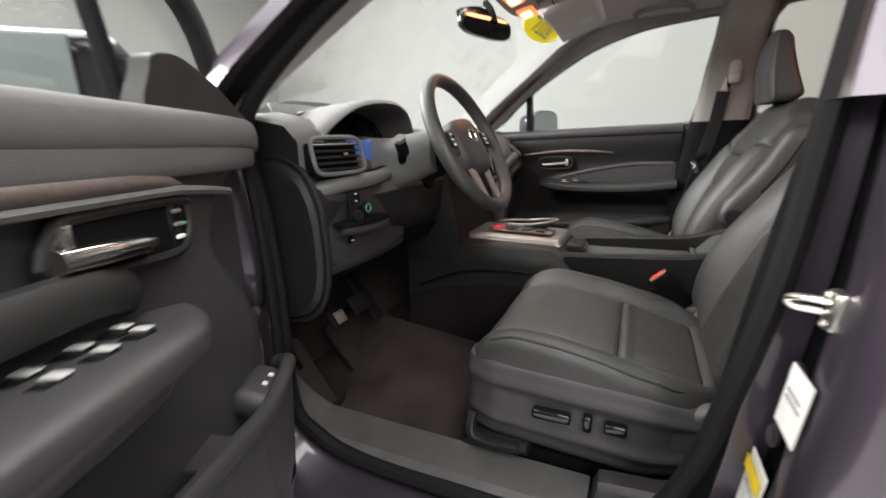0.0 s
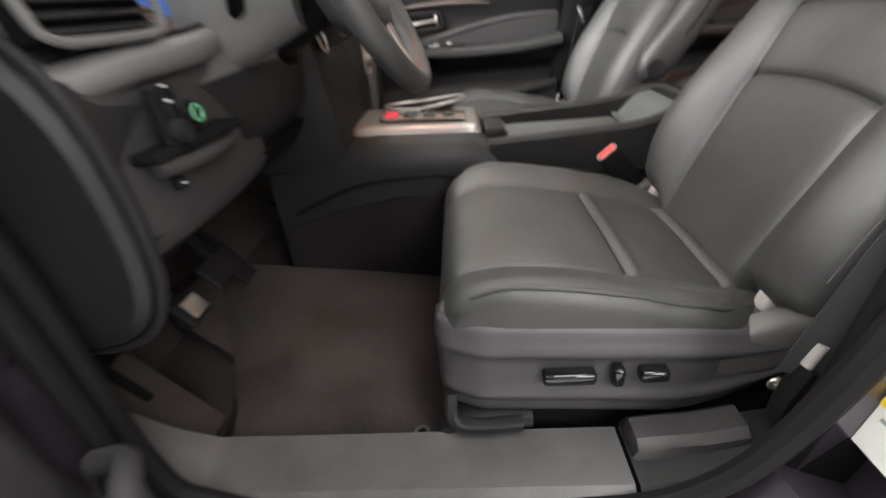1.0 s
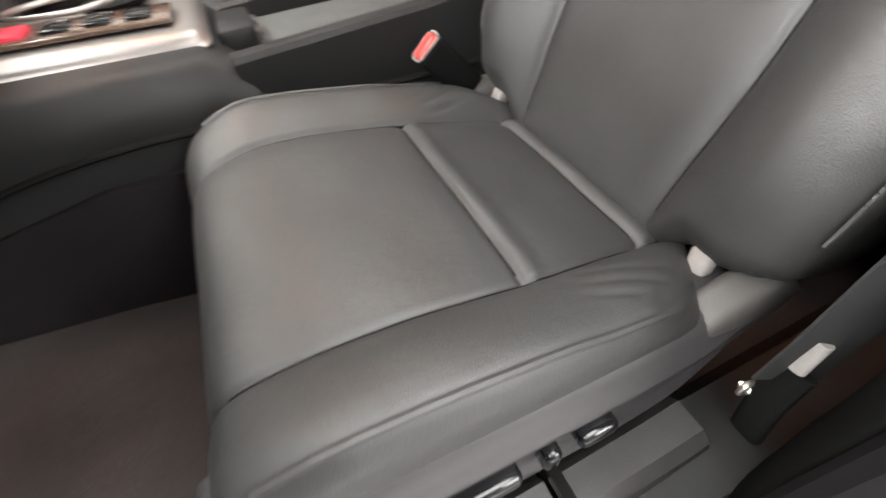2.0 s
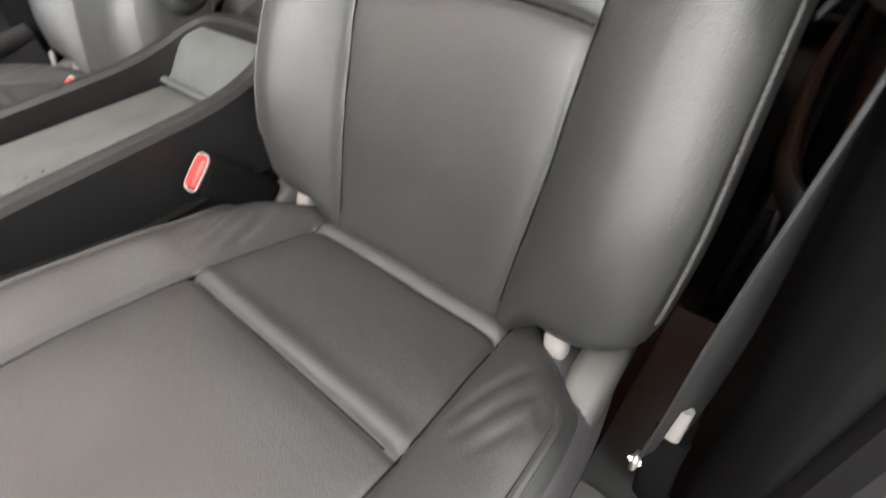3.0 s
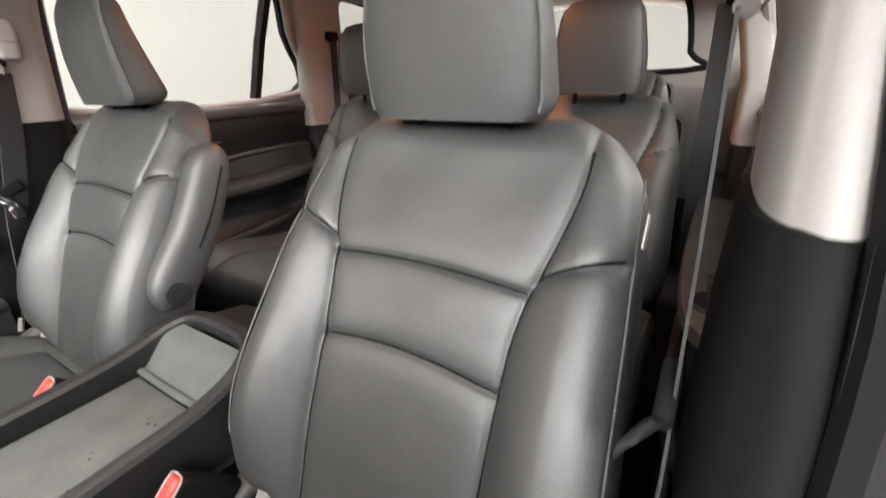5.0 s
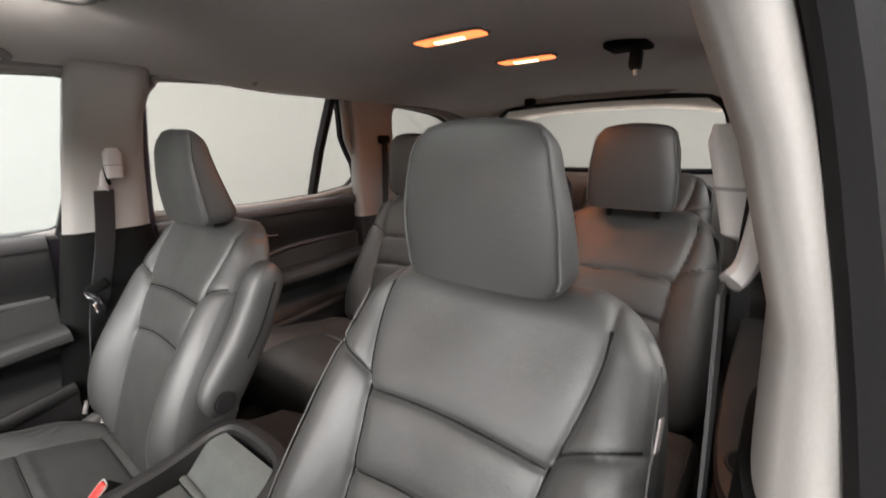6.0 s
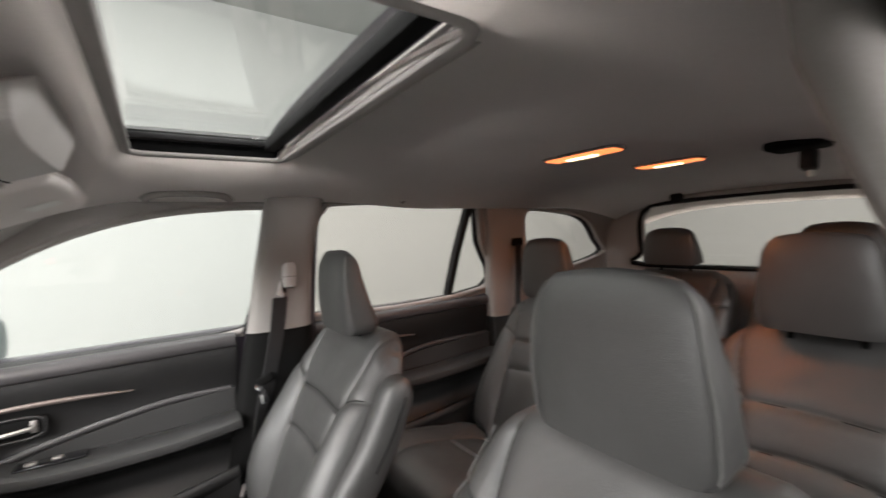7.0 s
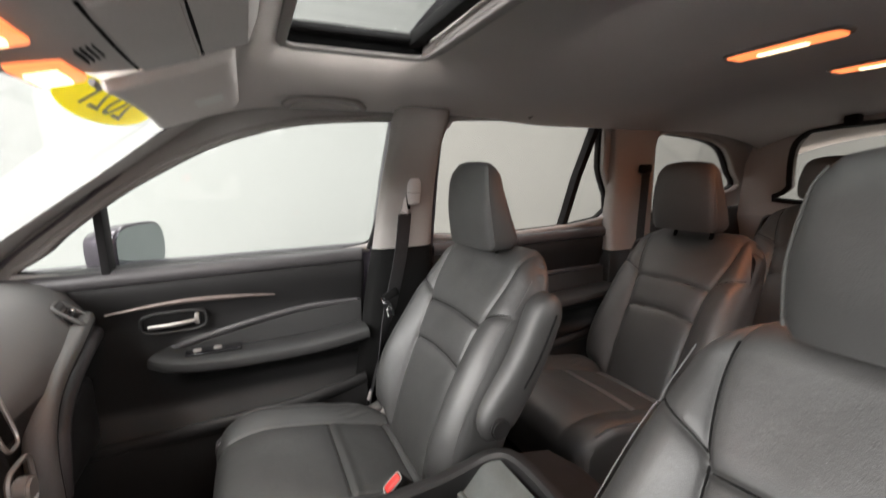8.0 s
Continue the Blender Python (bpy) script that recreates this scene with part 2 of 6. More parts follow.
def slab(outline, holes, place, thick, bevel=0.0, bm=None):
    """A slab from a 2D outline with holes; place(a, b, depth) gives the point in space."""
    loops = [list(l) for l in [outline, *holes]]
    flat = [p for l in loops for p in l]
    n = len(flat)
    tris = mathutils.geometry.tessellate_polygon([[Vector((p[0], p[1], 0)) for p in l] for l in loops])
    b = bmesh.new()
    lower = [b.verts.new(place(p[0], p[1], 0)) for p in flat]
    upper = [b.verts.new(place(p[0], p[1], thick)) for p in flat]
    for t in tris:
        b.faces.new([lower[k] for k in t])
        b.faces.new([upper[k] for k in reversed(t)])
    start = 0
    for l in loops:
        for k in range(len(l)):
            p, q = start + k, start + (k + 1) % len(l)
            b.faces.new((lower[p], lower[q], upper[q], upper[p]))
        start += len(l)
    return joined(bm, b)


def step(a, b, x):
    t = np.clip((x - a) / (b - a), 0, 1)
    return t * t * (3 - 2 * t)


def curve(xs, ys, soft=0.02):
    """A smooth function through about these values."""
    reach = xs[-1] - xs[0]
    x = np.linspace(xs[0] - reach, xs[-1] + reach, 900)
    y = np.interp(x, xs, ys)
    k = np.exp(-(np.arange(-60, 61) * (x[1] - x[0]) / soft) ** 2)
    y = np.convolve(np.pad(y, 60, mode="edge"), k / k.sum(), mode="valid")
    return lambda v: np.interp(v, x, y)


def pad_grid(w, l, r, height, side, place, fine=0.006, er=7):
    """A cushion: a height field over a w x l rectangle with edges and corners rounded by r, sides going down to -side, closed below.
    place(u, v, h) gives the point in space, on arrays."""
    def line(size):
        edge = [r * (1 - math.cos(math.pi / 2 * i / er)) for i in range(er)]
        inner = np.linspace(r, size - r, max(2, int((size - 2 * r) / fine)))
        return np.array([*edge, *inner, *[size - e for e in edge[::-1]]]) - size / 2
    u, v = np.meshgrid(line(w), line(l), indexing="ij")
    ex, ey = np.maximum(0, r - (w / 2 - abs(u))), np.maximum(0, r - (l / 2 - abs(v)))
    m = np.hypot(ex, ey)
    k = np.where(m > r, r / np.maximum(m, 1e-9), 1)
    u = np.where(ex > 0, np.sign(u) * (w / 2 - r + ex * k), u)
    v = np.where(ey > 0, np.sign(v) * (l / 2 - r + ey * k), v)
    drop = r - np.sqrt(np.maximum(0, r * r - np.minimum(m, r) ** 2))
    h = height(u, v) - drop
    nu, nv = u.shape
    pts = np.stack(place(u, v, h), -1).reshape(-1, 3)
    idx = np.arange(nu * nv).reshape(nu, nv)
    faces = np.stack([idx[:-1, :-1], idx[1:, :-1], idx[1:, 1:], idx[:-1, 1:]], -1).reshape(-1, 4).tolist()
    loop = [*idx[:, 0], *idx[-1, 1:], *idx[-2::-1, -1], *idx[0, -2:0:-1]]
    uu, vv, hh = u.reshape(-1)[loop], v.reshape(-1)[loop], h.reshape(-1)[loop]
    verts, prev, base = [pts], loop, nu * nv
    for f, shrink in ((0.5, 1.0), (0.92, 1.0), (1.0, 0.97)):
        ring = np.stack(place(uu * shrink, vv * shrink, hh * (1 - f) - side * f), -1)
        cur = list(range(base, base + len(loop)))
        for i in range(len(loop)):
            j = (i + 1) % len(loop)
            faces.append((prev[i], cur[i], cur[j], prev[j]))
        verts.append(ring)
        prev, base = cur, base + len(loop)
    faces.append(tuple(prev))
    return np.concatenate(verts), faces


def seam(d, width=0.004, depth=0.004, puff=0.022, puff_depth=0.004):
    """The dip of a sewn seam at the distance d."""
    return -depth * np.exp(-(d / width) ** 2) - puff_depth * np.exp(-(d / puff) ** 2)




# ---------- the booth ----------
def booth():
    for name, b, mat, label in (
            ("floor", span(-4.6, 6.4, -3.6, 3.4, -0.1, 0.0, 0), BOOTH_FLOOR, "grey sealed booth floor under the car"),
            ("ceiling", span(-4.6, 6.4, -3.6, 3.4, 3.5, 3.6, 0), BOOTH, "white booth ceiling with light panels"),
            ("wall_north", span(-4.6, 6.4, 3.3, 3.4, 0.0, 3.5, 0), BOOTH, "plain white booth wall beside the car"),
            ("wall_south", span(-4.6, 6.4, -3.6, -3.5, 0.0, 3.5, 0), BOOTH, "plain white booth wall beside the car"),
            ("wall_west", span(-4.7, -4.6, -3.6, 3.4, 0.0, 3.5, 0), BOOTH, "plain white booth wall ahead of the car"),
            ("wall_east", span(6.4, 6.5, -3.6, 3.4, 0.0, 3.5, 0), BOOTH, "plain white booth wall behind the car")):
        tagged(part(name, b, mat, None), label, "booth", kind="structure")


booth()

# ---------- car body ----------
BODY = thing("car_body", "dark plum metallic car body shell with grey inner trim", "car", at=(0, 0, 0.3))
WIN2 = [(0.33, 1.215), (0.325, 1.40), (0.34, 1.53), (0.365, 1.578), (0.41, 1.598), (0.70, 1.604), (0.985, 1.604), (1.012, 1.59), (1.06, 1.44), (1.12, 1.228)]
WIN3 = [(1.36, 1.25), (1.31, 1.40), (1.285, 1.53), (1.30, 1.565), (1.34, 1.578), (1.50, 1.568), (1.66, 1.548), (1.78, 1.505), (1.88, 1.42), (1.94, 1.325)]
WIN1 = [(-0.70, 1.185), (-0.675, 1.262), (-0.53, 1.378), (-0.40, 1.456), (-0.277, 1.516), (-0.15, 1.555), (-0.03, 1.576), (0.155, 1.588), (0.200, 1.580), (0.220, 1.547), (0.176, 1.40), (0.118, 1.195)]
FRONT = [(-0.86, 1.185), (-0.70, 1.32), (-0.50, 1.455), (-0.37, 1.54), (-0.28, 1.605), (0.0, 1.648), (0.5, 1.66), (1.2, 1.65), (1.85, 1.60), (2.10, 1.50), (2.2, 1.18)]


def side_y(z):
    """How far out the side of the car stands at the height z."""
    return 0.80 - 0.32 * (z - 1.19) - max(0.0, z - 1.585) * 0.9


def side_place(s):
    return lambda x, z, d: (x, s * (side_y(z) + d - 0.006), z)


def side_walls():
    for s in (1, -1):
        if s > 0:
            outline = FRONT + [(0.20, 1.18)]
            holes = [smooth_holes(WIN1), smooth_holes(WIN2), smooth_holes(WIN3)]
        else:
            outline = [(-0.84, 1.185), (-0.70, 1.305), (-0.50, 1.44), (-0.37, 1.53)] + FRONT[4:] + [(0.10, 1.18), (0.14, 1.40), (0.185, 1.545), (0.168, 1.58), (0.13, 1.592), (-0.03, 1.582), (-0.15, 1.561), (-0.277, 1.521), (-0.40, 1.461), (-0.53, 1.384), (-0.66, 1.29), (-0.74, 1.205)]
            holes = [smooth_holes(WIN2), smooth_holes(WIN3)]
        part("side_trim", slab(outline, holes, side_place(s), 0.035), TRIM if s > 0 else SEAL, BODY, "warm grey moulded pillar and window trim" if s > 0 else "dark rubber-edged window frame", sharp=50)
        part("side_panel", slab(outline, holes, lambda x, z, d: (x, s * (side_y(z) + 0.031 + d), z), 0.022), PAINT, BODY, "dark plum painted window frame", sharp=50)
        for hole in ([WIN1, WIN2, WIN3] if s > 0 else [WIN2, WIN3]):
            line = [(x, s * (side_y(z) - 0.004), z) for x, z in smooth_holes(hole)]
            part("window_trim_roll", sweep(line, oval(0.011, 0.011, 8), True, (0, 1, 0)), TRIM if hole is not WIN3 else TRIM, BODY, "rounded trim edge round the window")
            line = [(x, s * (side_y(z) + 0.034), z) for x, z in smooth_holes(hole)]
            part("window_seal", sweep(line, oval(0.009, 0.014, 8), True, (0, 1, 0)), SEAL, BODY, "black rubber window seal")


def smooth_holes(loop):
    return [(p[0], p[1]) for p in smooth_line([(x, z, 0) for x, z in loop], 4, True)]


side_walls()


def pane(name, outline, place, mat, label, bars=()):
    ob = thing(name, label, "window", kind="structure")
    p = part("pane", slab(outline, [], place, 0.004), mat, ob)
    p.visible_shadow = False
    return ob


n = 0
for s in (1, -1):
    for hole, mat, what in ((WIN1, GLASS, "clear front door glass"), (WIN2, TINT, "lightly tinted rear door glass"), (WIN3, TINT, "lightly tinted rear quarter glass")):
        if s < 0 and hole is WIN1:
            continue
        n += 1
        w = pane(f"window_{n}", smooth_holes(hole), lambda x, z, d: (x, s * (side_y(z) + 0.034 + d), z), mat, what + " with a bright booth behind")
        if hole is WIN2:
            part("divider_bar", loft([[(x + dx, s * (side_y(z) + dy), z) for dx, dy in ((-0.012, 0.01), (0.012, 0.01), (0.012, 0.045), (-0.012, 0.045))] for x, z in ((0.945, 1.215), (0.958, 1.40), (0.972, 1.61))]), SEAL, w, "black window divider bar")
            for cx in (0.555, 0.855):
                part("shade_hook", box((0.012, 0.012, 0.02), pose(cx, s * (side_y(1.60) - 0.012), 1.597), 0.003), DARK, w, "small black sunshade hook")
        if hole is WIN1:
            edge = smooth_line([(x, s * (side_y(z) - 0.016), z) for x, z in ((0.130, 1.19), (0.154, 1.28), (0.187, 1.40), (0.217, 1.50), (0.232, 1.56))], 5)
            part("rear_frame", sweep(edge, oval(0.014, 0.008, 10, 3), up=(0, 1, 0)), PLASTIC, w, "dark door frame behind the glass")
            part("divider_bar", span(-0.572, -0.552, s * (side_y(1.28) - 0.01), s * (side_y(1.28) + 0.05), 1.17, 1.385, 0.004), SEAL, w, "black quarter window bar")

# headliner with the sunroof opening
SUN = (-0.135, 0.175, -0.385, 0.385)


def roof_z(x, y):
    z = 1.692 - 0.085 * abs(y / 0.62) ** 3.2 - 0.022 * float(step(0.35, 0.75, x))
    if x < -0.12:
        z -= 0.13 * ((-0.12 - x) / 0.30) ** 1.6 * (1 - 0.6 * min(1.0, abs(y) / 0.62) ** 2.5)
    if x > 1.45:
        z -= 0.11 * ((x - 1.45) / 0.62) ** 2
    return z


def headliner():
    xs = sorted({*np.round(np.linspace(-0.42, -0.135, 9), 4), *np.round(np.linspace(-0.135, 0.155, 8), 4), *np.round(np.linspace(0.155, 2.10, 40), 4)})
    ys = sorted({*np.round(np.linspace(-0.64, -0.385, 9), 4), *np.round(np.linspace(-0.385, 0.385, 19), 4), *np.round(np.linspace(0.385, 0.64, 9), 4)})
    b = bmesh.new()
    g = [[b.verts.new((x + 0.085 * (abs(y) / 0.62) ** 2.2 * max(0.0, (-0.135 - x) / 0.285), y * (1 - 0.09 * max(0.0, (-0.135 - x) / 0.285)), roof_z(x, y))) for y in ys] for x in xs]
    for i in range(len(xs) - 1):
        for j in range(len(ys) - 1):
            cx, cy = (xs[i] + xs[i + 1]) / 2, (ys[j] + ys[j + 1]) / 2
            if not (SUN[0] < cx < SUN[1] and SUN[2] < cy < SUN[3]):
                b.faces.new((g[i][j], g[i][j + 1], g[i + 1][j + 1], g[i + 1][j]))
    bmesh.ops.solidify(b, geom=b.faces[:], thickness=-0.012)
    part("headliner", b, LINER, BODY, "grey woven headliner")
    # painted roof skin
    b = bmesh.new()
    g = [[b.verts.new((x, y * 1.12, roof_z(x, y) + 0.07)) for y in ys] for x in xs]
    for i in range(len(xs) - 1):
        for j in range(len(ys) - 1):
            cx, cy = (xs[i] + xs[i + 1]) / 2, (ys[j] + ys[j + 1]) / 2
            if not (SUN[0] < cx < SUN[1] and SUN[2] < cy < SUN[3]):
                b.faces.new((g[i][j], g[i + 1][j], g[i + 1][j + 1], g[i][j + 1]))
    bmesh.ops.solidify(b, geom=b.faces[:], thickness=0.01)
    part("roof_panel", b, PAINT, BODY, "dark plum painted roof")


headliner()


def sunroof():
    ob = thing("sunroof", "open-shade glass sunroof with black rails", "sunroof", at=(0, 0, 1.69))
    x0, x1, y0, y1 = SUN
    rim = [(x0, y0), (x1, y0), (x1, y1), (x0, y1)]
    c = 0.035
    line = []
    for (cx, cy, a0) in ((x0 + c, y0 + c, 180), (x1 - c, y0 + c, 270), (x1 - c, y1 - c, 0), (x0 + c, y1 - c, 90)):
        for k in range(7):
            a = radians(a0 + 15 * k)
            line.append((cx + c * math.cos(a), cy + c * math.sin(a), roof_z(min(max(cx, x0), x1), cy) - 0.003))
    part("trim_ring", sweep(line, oval(0.010, 0.006, 10), True), TRIM, ob, "pale grey sunroof trim ring")
    for y in (y0, y1):
        part("side_wall", span(x0, x1, y - 0.004, y + 0.004, 1.680, 1.725, 0.002), DARK, ob, "black side wall of the opening")
    part("front_wall", span(x0 - 0.004, x0 + 0.004, y0, y1, 1.680, 1.72, 0.002), TRIM, ob, "pale front wall of the opening")
    part("rear_rail", span(x1 - 0.045, x1 - 0.015, y0, y1, 1.695, 1.722, 0.006), DARK, ob, "black sliding rail")
    part("shade_edge", span(x1 - 0.012, x1 + 0.03, y0, y1, 1.678, 1.70, 0.009), TRIM, ob, "pale grey edge of the pulled-back shade")
    part("glass_seal", span(x0, x1, y1 - 0.03, y1 - 0.006, 1.702, 1.715, 0.004), SEAL, ob)
    g = part("glass_panel", span(x0 - 0.02, x1 + 0.02, y0 - 0.02, y1 + 0.02, 1.728, 1.733, 0), GLASS, ob, "clear wet-looking glass panel")
    g.visible_shadow = False
    shade = part("shade_panel", span(x1 + 0.001, x1 + 0.16, y0 - 0.03, y1 + 0.03, 1.702, 1.71, 0.002), LINER, ob, "retracted fabric shade")


sunroof()


def screen_point(yy, t):
    """A point of the windscreen: yy across from -1 to 1, t down from 0 to 1."""
    return (-0.435 - 0.70 * t + (0.055 + 0.10 * t) * yy * yy, yy * (0.62 + 0.15 * t), 1.592 - 0.425 * t - 0.025 * yy * yy)


def windscreen():
    """Raked glass between the header and the cowl, with inner corner pillars."""
    ob = thing("window_front", "clear raked windscreen with bright booth ahead", "windscreen", kind="structure")
    b = bmesh.new()
    rows = []
    for i in range(9):
        t = i / 8
        rows.append([b.verts.new(screen_point(yy, t)) for yy in np.linspace(-1, 1, 17)])
    for r, q in zip(rows, rows[1:]):
        for j in range(16):
            b.faces.new((r[j], r[j + 1], q[j + 1], q[j]))
    bmesh.ops.solidify(b, geom=b.faces[:], thickness=0.005)
    p = part("pane", b, GLASS, ob)
    p.visible_shadow = False
    for s in (1, -1):
        rings = []
        for x, y, z, wx, wy in ((-0.86, 0.770, 1.17, 0.05, 0.060), (-0.70, 0.720, 1.30, 0.045, 0.070), (-0.50, 0.670, 1.435, 0.045, 0.075), (-0.38, 0.640, 1.52, 0.05, 0.075), (-0.27, 0.620, 1.585, 0.05, 0.055)):
            rings.append([(x + wx * c, s * (y + wy * d), z + wx * 0.6 * c) for c, d in oval(1, 1, 14, 2.6)])
        # paler than TRIM: the colour makes up for light coming from behind
        part("corner_pillar", loft(rings), GREY, BODY, "pale grey windscreen pillar trim")
        rings = []
        for x, y, z in ((-0.91, 0.83, 1.10), (-0.75, 0.795, 1.24), (-0.54, 0.74, 1.40), (-0.39, 0.695, 1.535), (-0.27, 0.665, 1.61)):
            rings.append([(x + 0.034 * c, s * (y + 0.035 * d), z + 0.022 * c) for c, d in oval(1, 1, 14, 3)])
        part("outer_pillar", loft(rings), PAINT, BODY, "dark plum painted windscreen pillar")
    return ob


windscreen()


def tailgate():
    ob = thing("tailgate", "warm grey lined tailgate with a wide rear window", "tailgate", at=(2.1, 0, 1.2))
    place = lambda y, z, d: (2.06 - 0.35 * (z - 1.3) + d + 0.04 * (y / 0.5) ** 2 * -1, y, z)
    outline = [(-0.76, 0.60), (0.76, 0.60), (0.76, 1.2), (0.70, 1.45), (0.62, 1.60), (0.4, 1.66), (-0.4, 1.66), (-0.62, 1.60), (-0.70, 1.45), (-0.76, 1.2)]
    hole = smooth_holes([(-0.53, 1.27), (0.53, 1.27), (0.545, 1.34), (0.52, 1.50), (0.47, 1.56), (0.40, 1.578), (0, 1.592), (-0.40, 1.578), (-0.47, 1.56), (-0.52, 1.50), (-0.545, 1.34)])
    part("inner_panel", slab(outline, [hole], place, 0.05), TRIM, ob, sharp=50)
    part("seal", sweep([place(y, z, 0.0) for y, z in hole], oval(0.012, 0.012, 8), True, (1, 0, 0)), SEAL, ob, "black window seal")
    p = part("pane", slab(hole, [], lambda y, z, d: place(y, z, d + 0.03), 0.004), TINT, ob, "tinted rear glass")
    p.visible_shadow = False
    part("brake_lamp_housing", box((0.05, 0.16, 0.03), pose(1.97, 0.0, 1.615), 0.008), LINER, ob)


tailgate()


def lower_sides():
    """Side walls below the belt line, behind the doors' trim, floor, sills and bulkheads."""
    for s in (1, -1):
        x0 = -0.86 if s > 0 else 0.36
        b = span(x0, 2.2, s * 0.90, s * 0.98, 0.35, 1.19, 0.02)
        part("door_skin", b, PAINT, BODY, "dark plum outer door skin")
        part("sill", span(-0.86, 2.2, s * 0.72, s * 0.80, 0.30, 0.50, 0.02), PAINT, BODY, "dark plum painted sill")
    part("floor_pan", span(-1.25, 2.2, -0.72, 0.80, 0.40, 0.495, 0.01), CARPET, BODY, "dark carpeted floor")
    part("tailgate_lining", span(2.18, 2.24, -0.80, 0.80, 0.40, 1.16, 0.02), PLASTIC, BODY, "black lower tailgate lining")
    part("bulkhead", span(-1.30, -1.22, -0.80, 0.86, 0.35, 1.14, 0.01), CARPET, BODY, "dark carpeted bulkhead")
    part("cowl", span(-1.45, -1.12, -0.80, 0.80, 1.04, 1.10, 0.02), DARK, BODY, "black cowl under the windscreen")
    b = loft([[(x, -0.80, z) for x, z in ((-1.22, 0.48), (-0.95, 0.48), (-1.22, 0.75))], [(x, 0.80, z) for x, z in ((-1.22, 0.48), (-0.95, 0.48), (-1.22, 0.75))]])
    part("toe_board", b, CARPET, BODY, "dark carpeted toe board")
    # front body side below the screen on the open side
    part("kick_panel", loft([[(x, y, z) for x, y in ((-1.22, -0.725), (-0.87, -0.725), (-0.82, -0.75), (-0.80, -0.80), (-0.82, -0.84), (-1.22, -0.86))] for z in (0.42, 0.7, 0.95, 1.16)]), DARK, BODY, "black kick panel beside the pedals")
    part("front_fender", loft([[(x, y, z) for x, y in ((-1.5, -0.86), (-0.76, -0.845), (-0.72, -0.88), (-0.74, -0.94), (-1.5, -0.97))] for z in (0.30, 0.7, 1.0, 1.10)]), PAINT, BODY, "dark plum painted front wing")


lower_sides()


def sill_plate():
    ob = thing("sill_plate", "black scuff plate over the driver door sill", "sill trim", at=(-0.35, -0.66, 0.42))
    line = [(-0.775, -0.735, 0.74), (-0.755, -0.72, 0.64), (-0.70, -0.706, 0.572), (-0.60, -0.70, 0.555), (-0.103, -0.70, 0.553)]
    part("plate", sweep(smooth_line(line, 6), [(0.055, -0.008), (0.04, 0.004), (-0.045, 0.004), (-0.06, -0.02), (-0.06, -0.045), (0.055, -0.045)]), SCUFF, ob)
    line2 = [(-0.097, -0.70, 0.553), (0.0, -0.70, 0.565), (0.10, -0.705, 0.59), (0.3, -0.71, 0.62)]
    # darker than the front plate: partly black trim, partly shadow in the colour
    part("rear_plate", sweep(smooth_line(line2, 6), [(0.055, -0.008), (0.04, 0.004), (-0.045, 0.004), (-0.06, -0.02), (-0.06, -0.045), (0.055, -0.045)]), PLASTIC, ob)
    part("rear_step", loft([[(x, y, z) for y, z in ((-0.645, 0.55), (-0.65, 0.574 + rise), (-0.66, 0.584 + rise), (-0.692, 0.584 + rise), (-0.704, 0.575 + rise), (-0.712, 0.55))] for x, rise in ((-0.094, -0.016), (-0.088, -0.003), (-0.07, 0.0), (0.0, 0.006), (0.05, 0.018))]), SCUFF_DARK, ob, "dark grey moulded step at the rear of the sill")
    seal = [(-0.72, -0.768, 1.157), (-0.704, -0.765, 1.058), (-0.693, -0.765, 0.936), (-0.693, -0.765, 0.83), (-0.70, -0.762, 0.728), (-0.70, -0.76, 0.66), (-0.687, -0.76, 0.601), (-0.645, -0.76, 0.571), (-0.589, -0.76, 0.546), (-0.506, -0.76, 0.536), (-0.35, -0.76, 0.535), (-0.12, -0.762, 0.545), (-0.02, -0.766, 0.605), (0.03, -0.768, 0.70), (0.062, -0.77, 0.82), (0.098, -0.77, 1.0), (0.122, -0.76, 1.2), (0.155, -0.72, 1.42), (0.175, -0.68, 1.55), (0.12, -0.655, 1.605), (-0.03, -0.655, 1.595), (-0.15, -0.665, 1.57), (-0.28, -0.68, 1.525), (-0.42, -0.70, 1.45), (-0.58, -0.735, 1.345), (-0.69, -0.765, 1.24)]
    part("door_seal", tube(seal, 0.015, 5, 8, True, up=(0, 1, 0)), SEAL, ob, "black rubber door seal round the opening")
    # painted body edge outside the seal: a short step, then a slanted face
    body_line = smooth_line([(-0.735, 0, 0.80), (-0.722, 0, 0.70), (-0.71, 0, 0.63), (-0.67, 0, 0.565), (-0.60, 0, 0.530), (-0.50, 0, 0.518), (-0.30, 0, 0.515), (-0.12, 0, 0.52), (-0.02, 0, 0.56), (0.02, 0, 0.64)], 5)
    rings = []
    for i, q in enumerate(body_line):
        d = Vector(body_line[min(i + 1, len(body_line) - 1)]) - Vector(body_line[max(i - 1, 0)])
        n = Vector((-d.z, 0, d.x)).normalized() * -1
        rings.append([(q[0] + n.x * k, y, q[2] + n.z * k) for y, k in ((-0.765, 0.0), (-0.78, 0.0), (-0.788, 0.005), (-0.815, 0.014), (-0.845, 0.026), (-0.862, 0.045), (-0.868, 0.14), (-0.765, 0.14))])
    part("outer_sill", loft(rings), PAINT, ob, "glossy dark plum painted sill edge")
    part("hinge_face", loft([[(x + lean, y, z) for x, y in ((-0.692, -0.775), (-0.700, -0.80), (-0.728, -0.838), (-0.79, -0.855), (-0.79, -0.775))] for z, lean in ((0.60, -0.02), (0.75, -0.008), (0.95, 0.0), (1.08, -0.008), (1.17, -0.03))]), PAINT, ob, "plum painted hinge face of the body")


sill_plate()


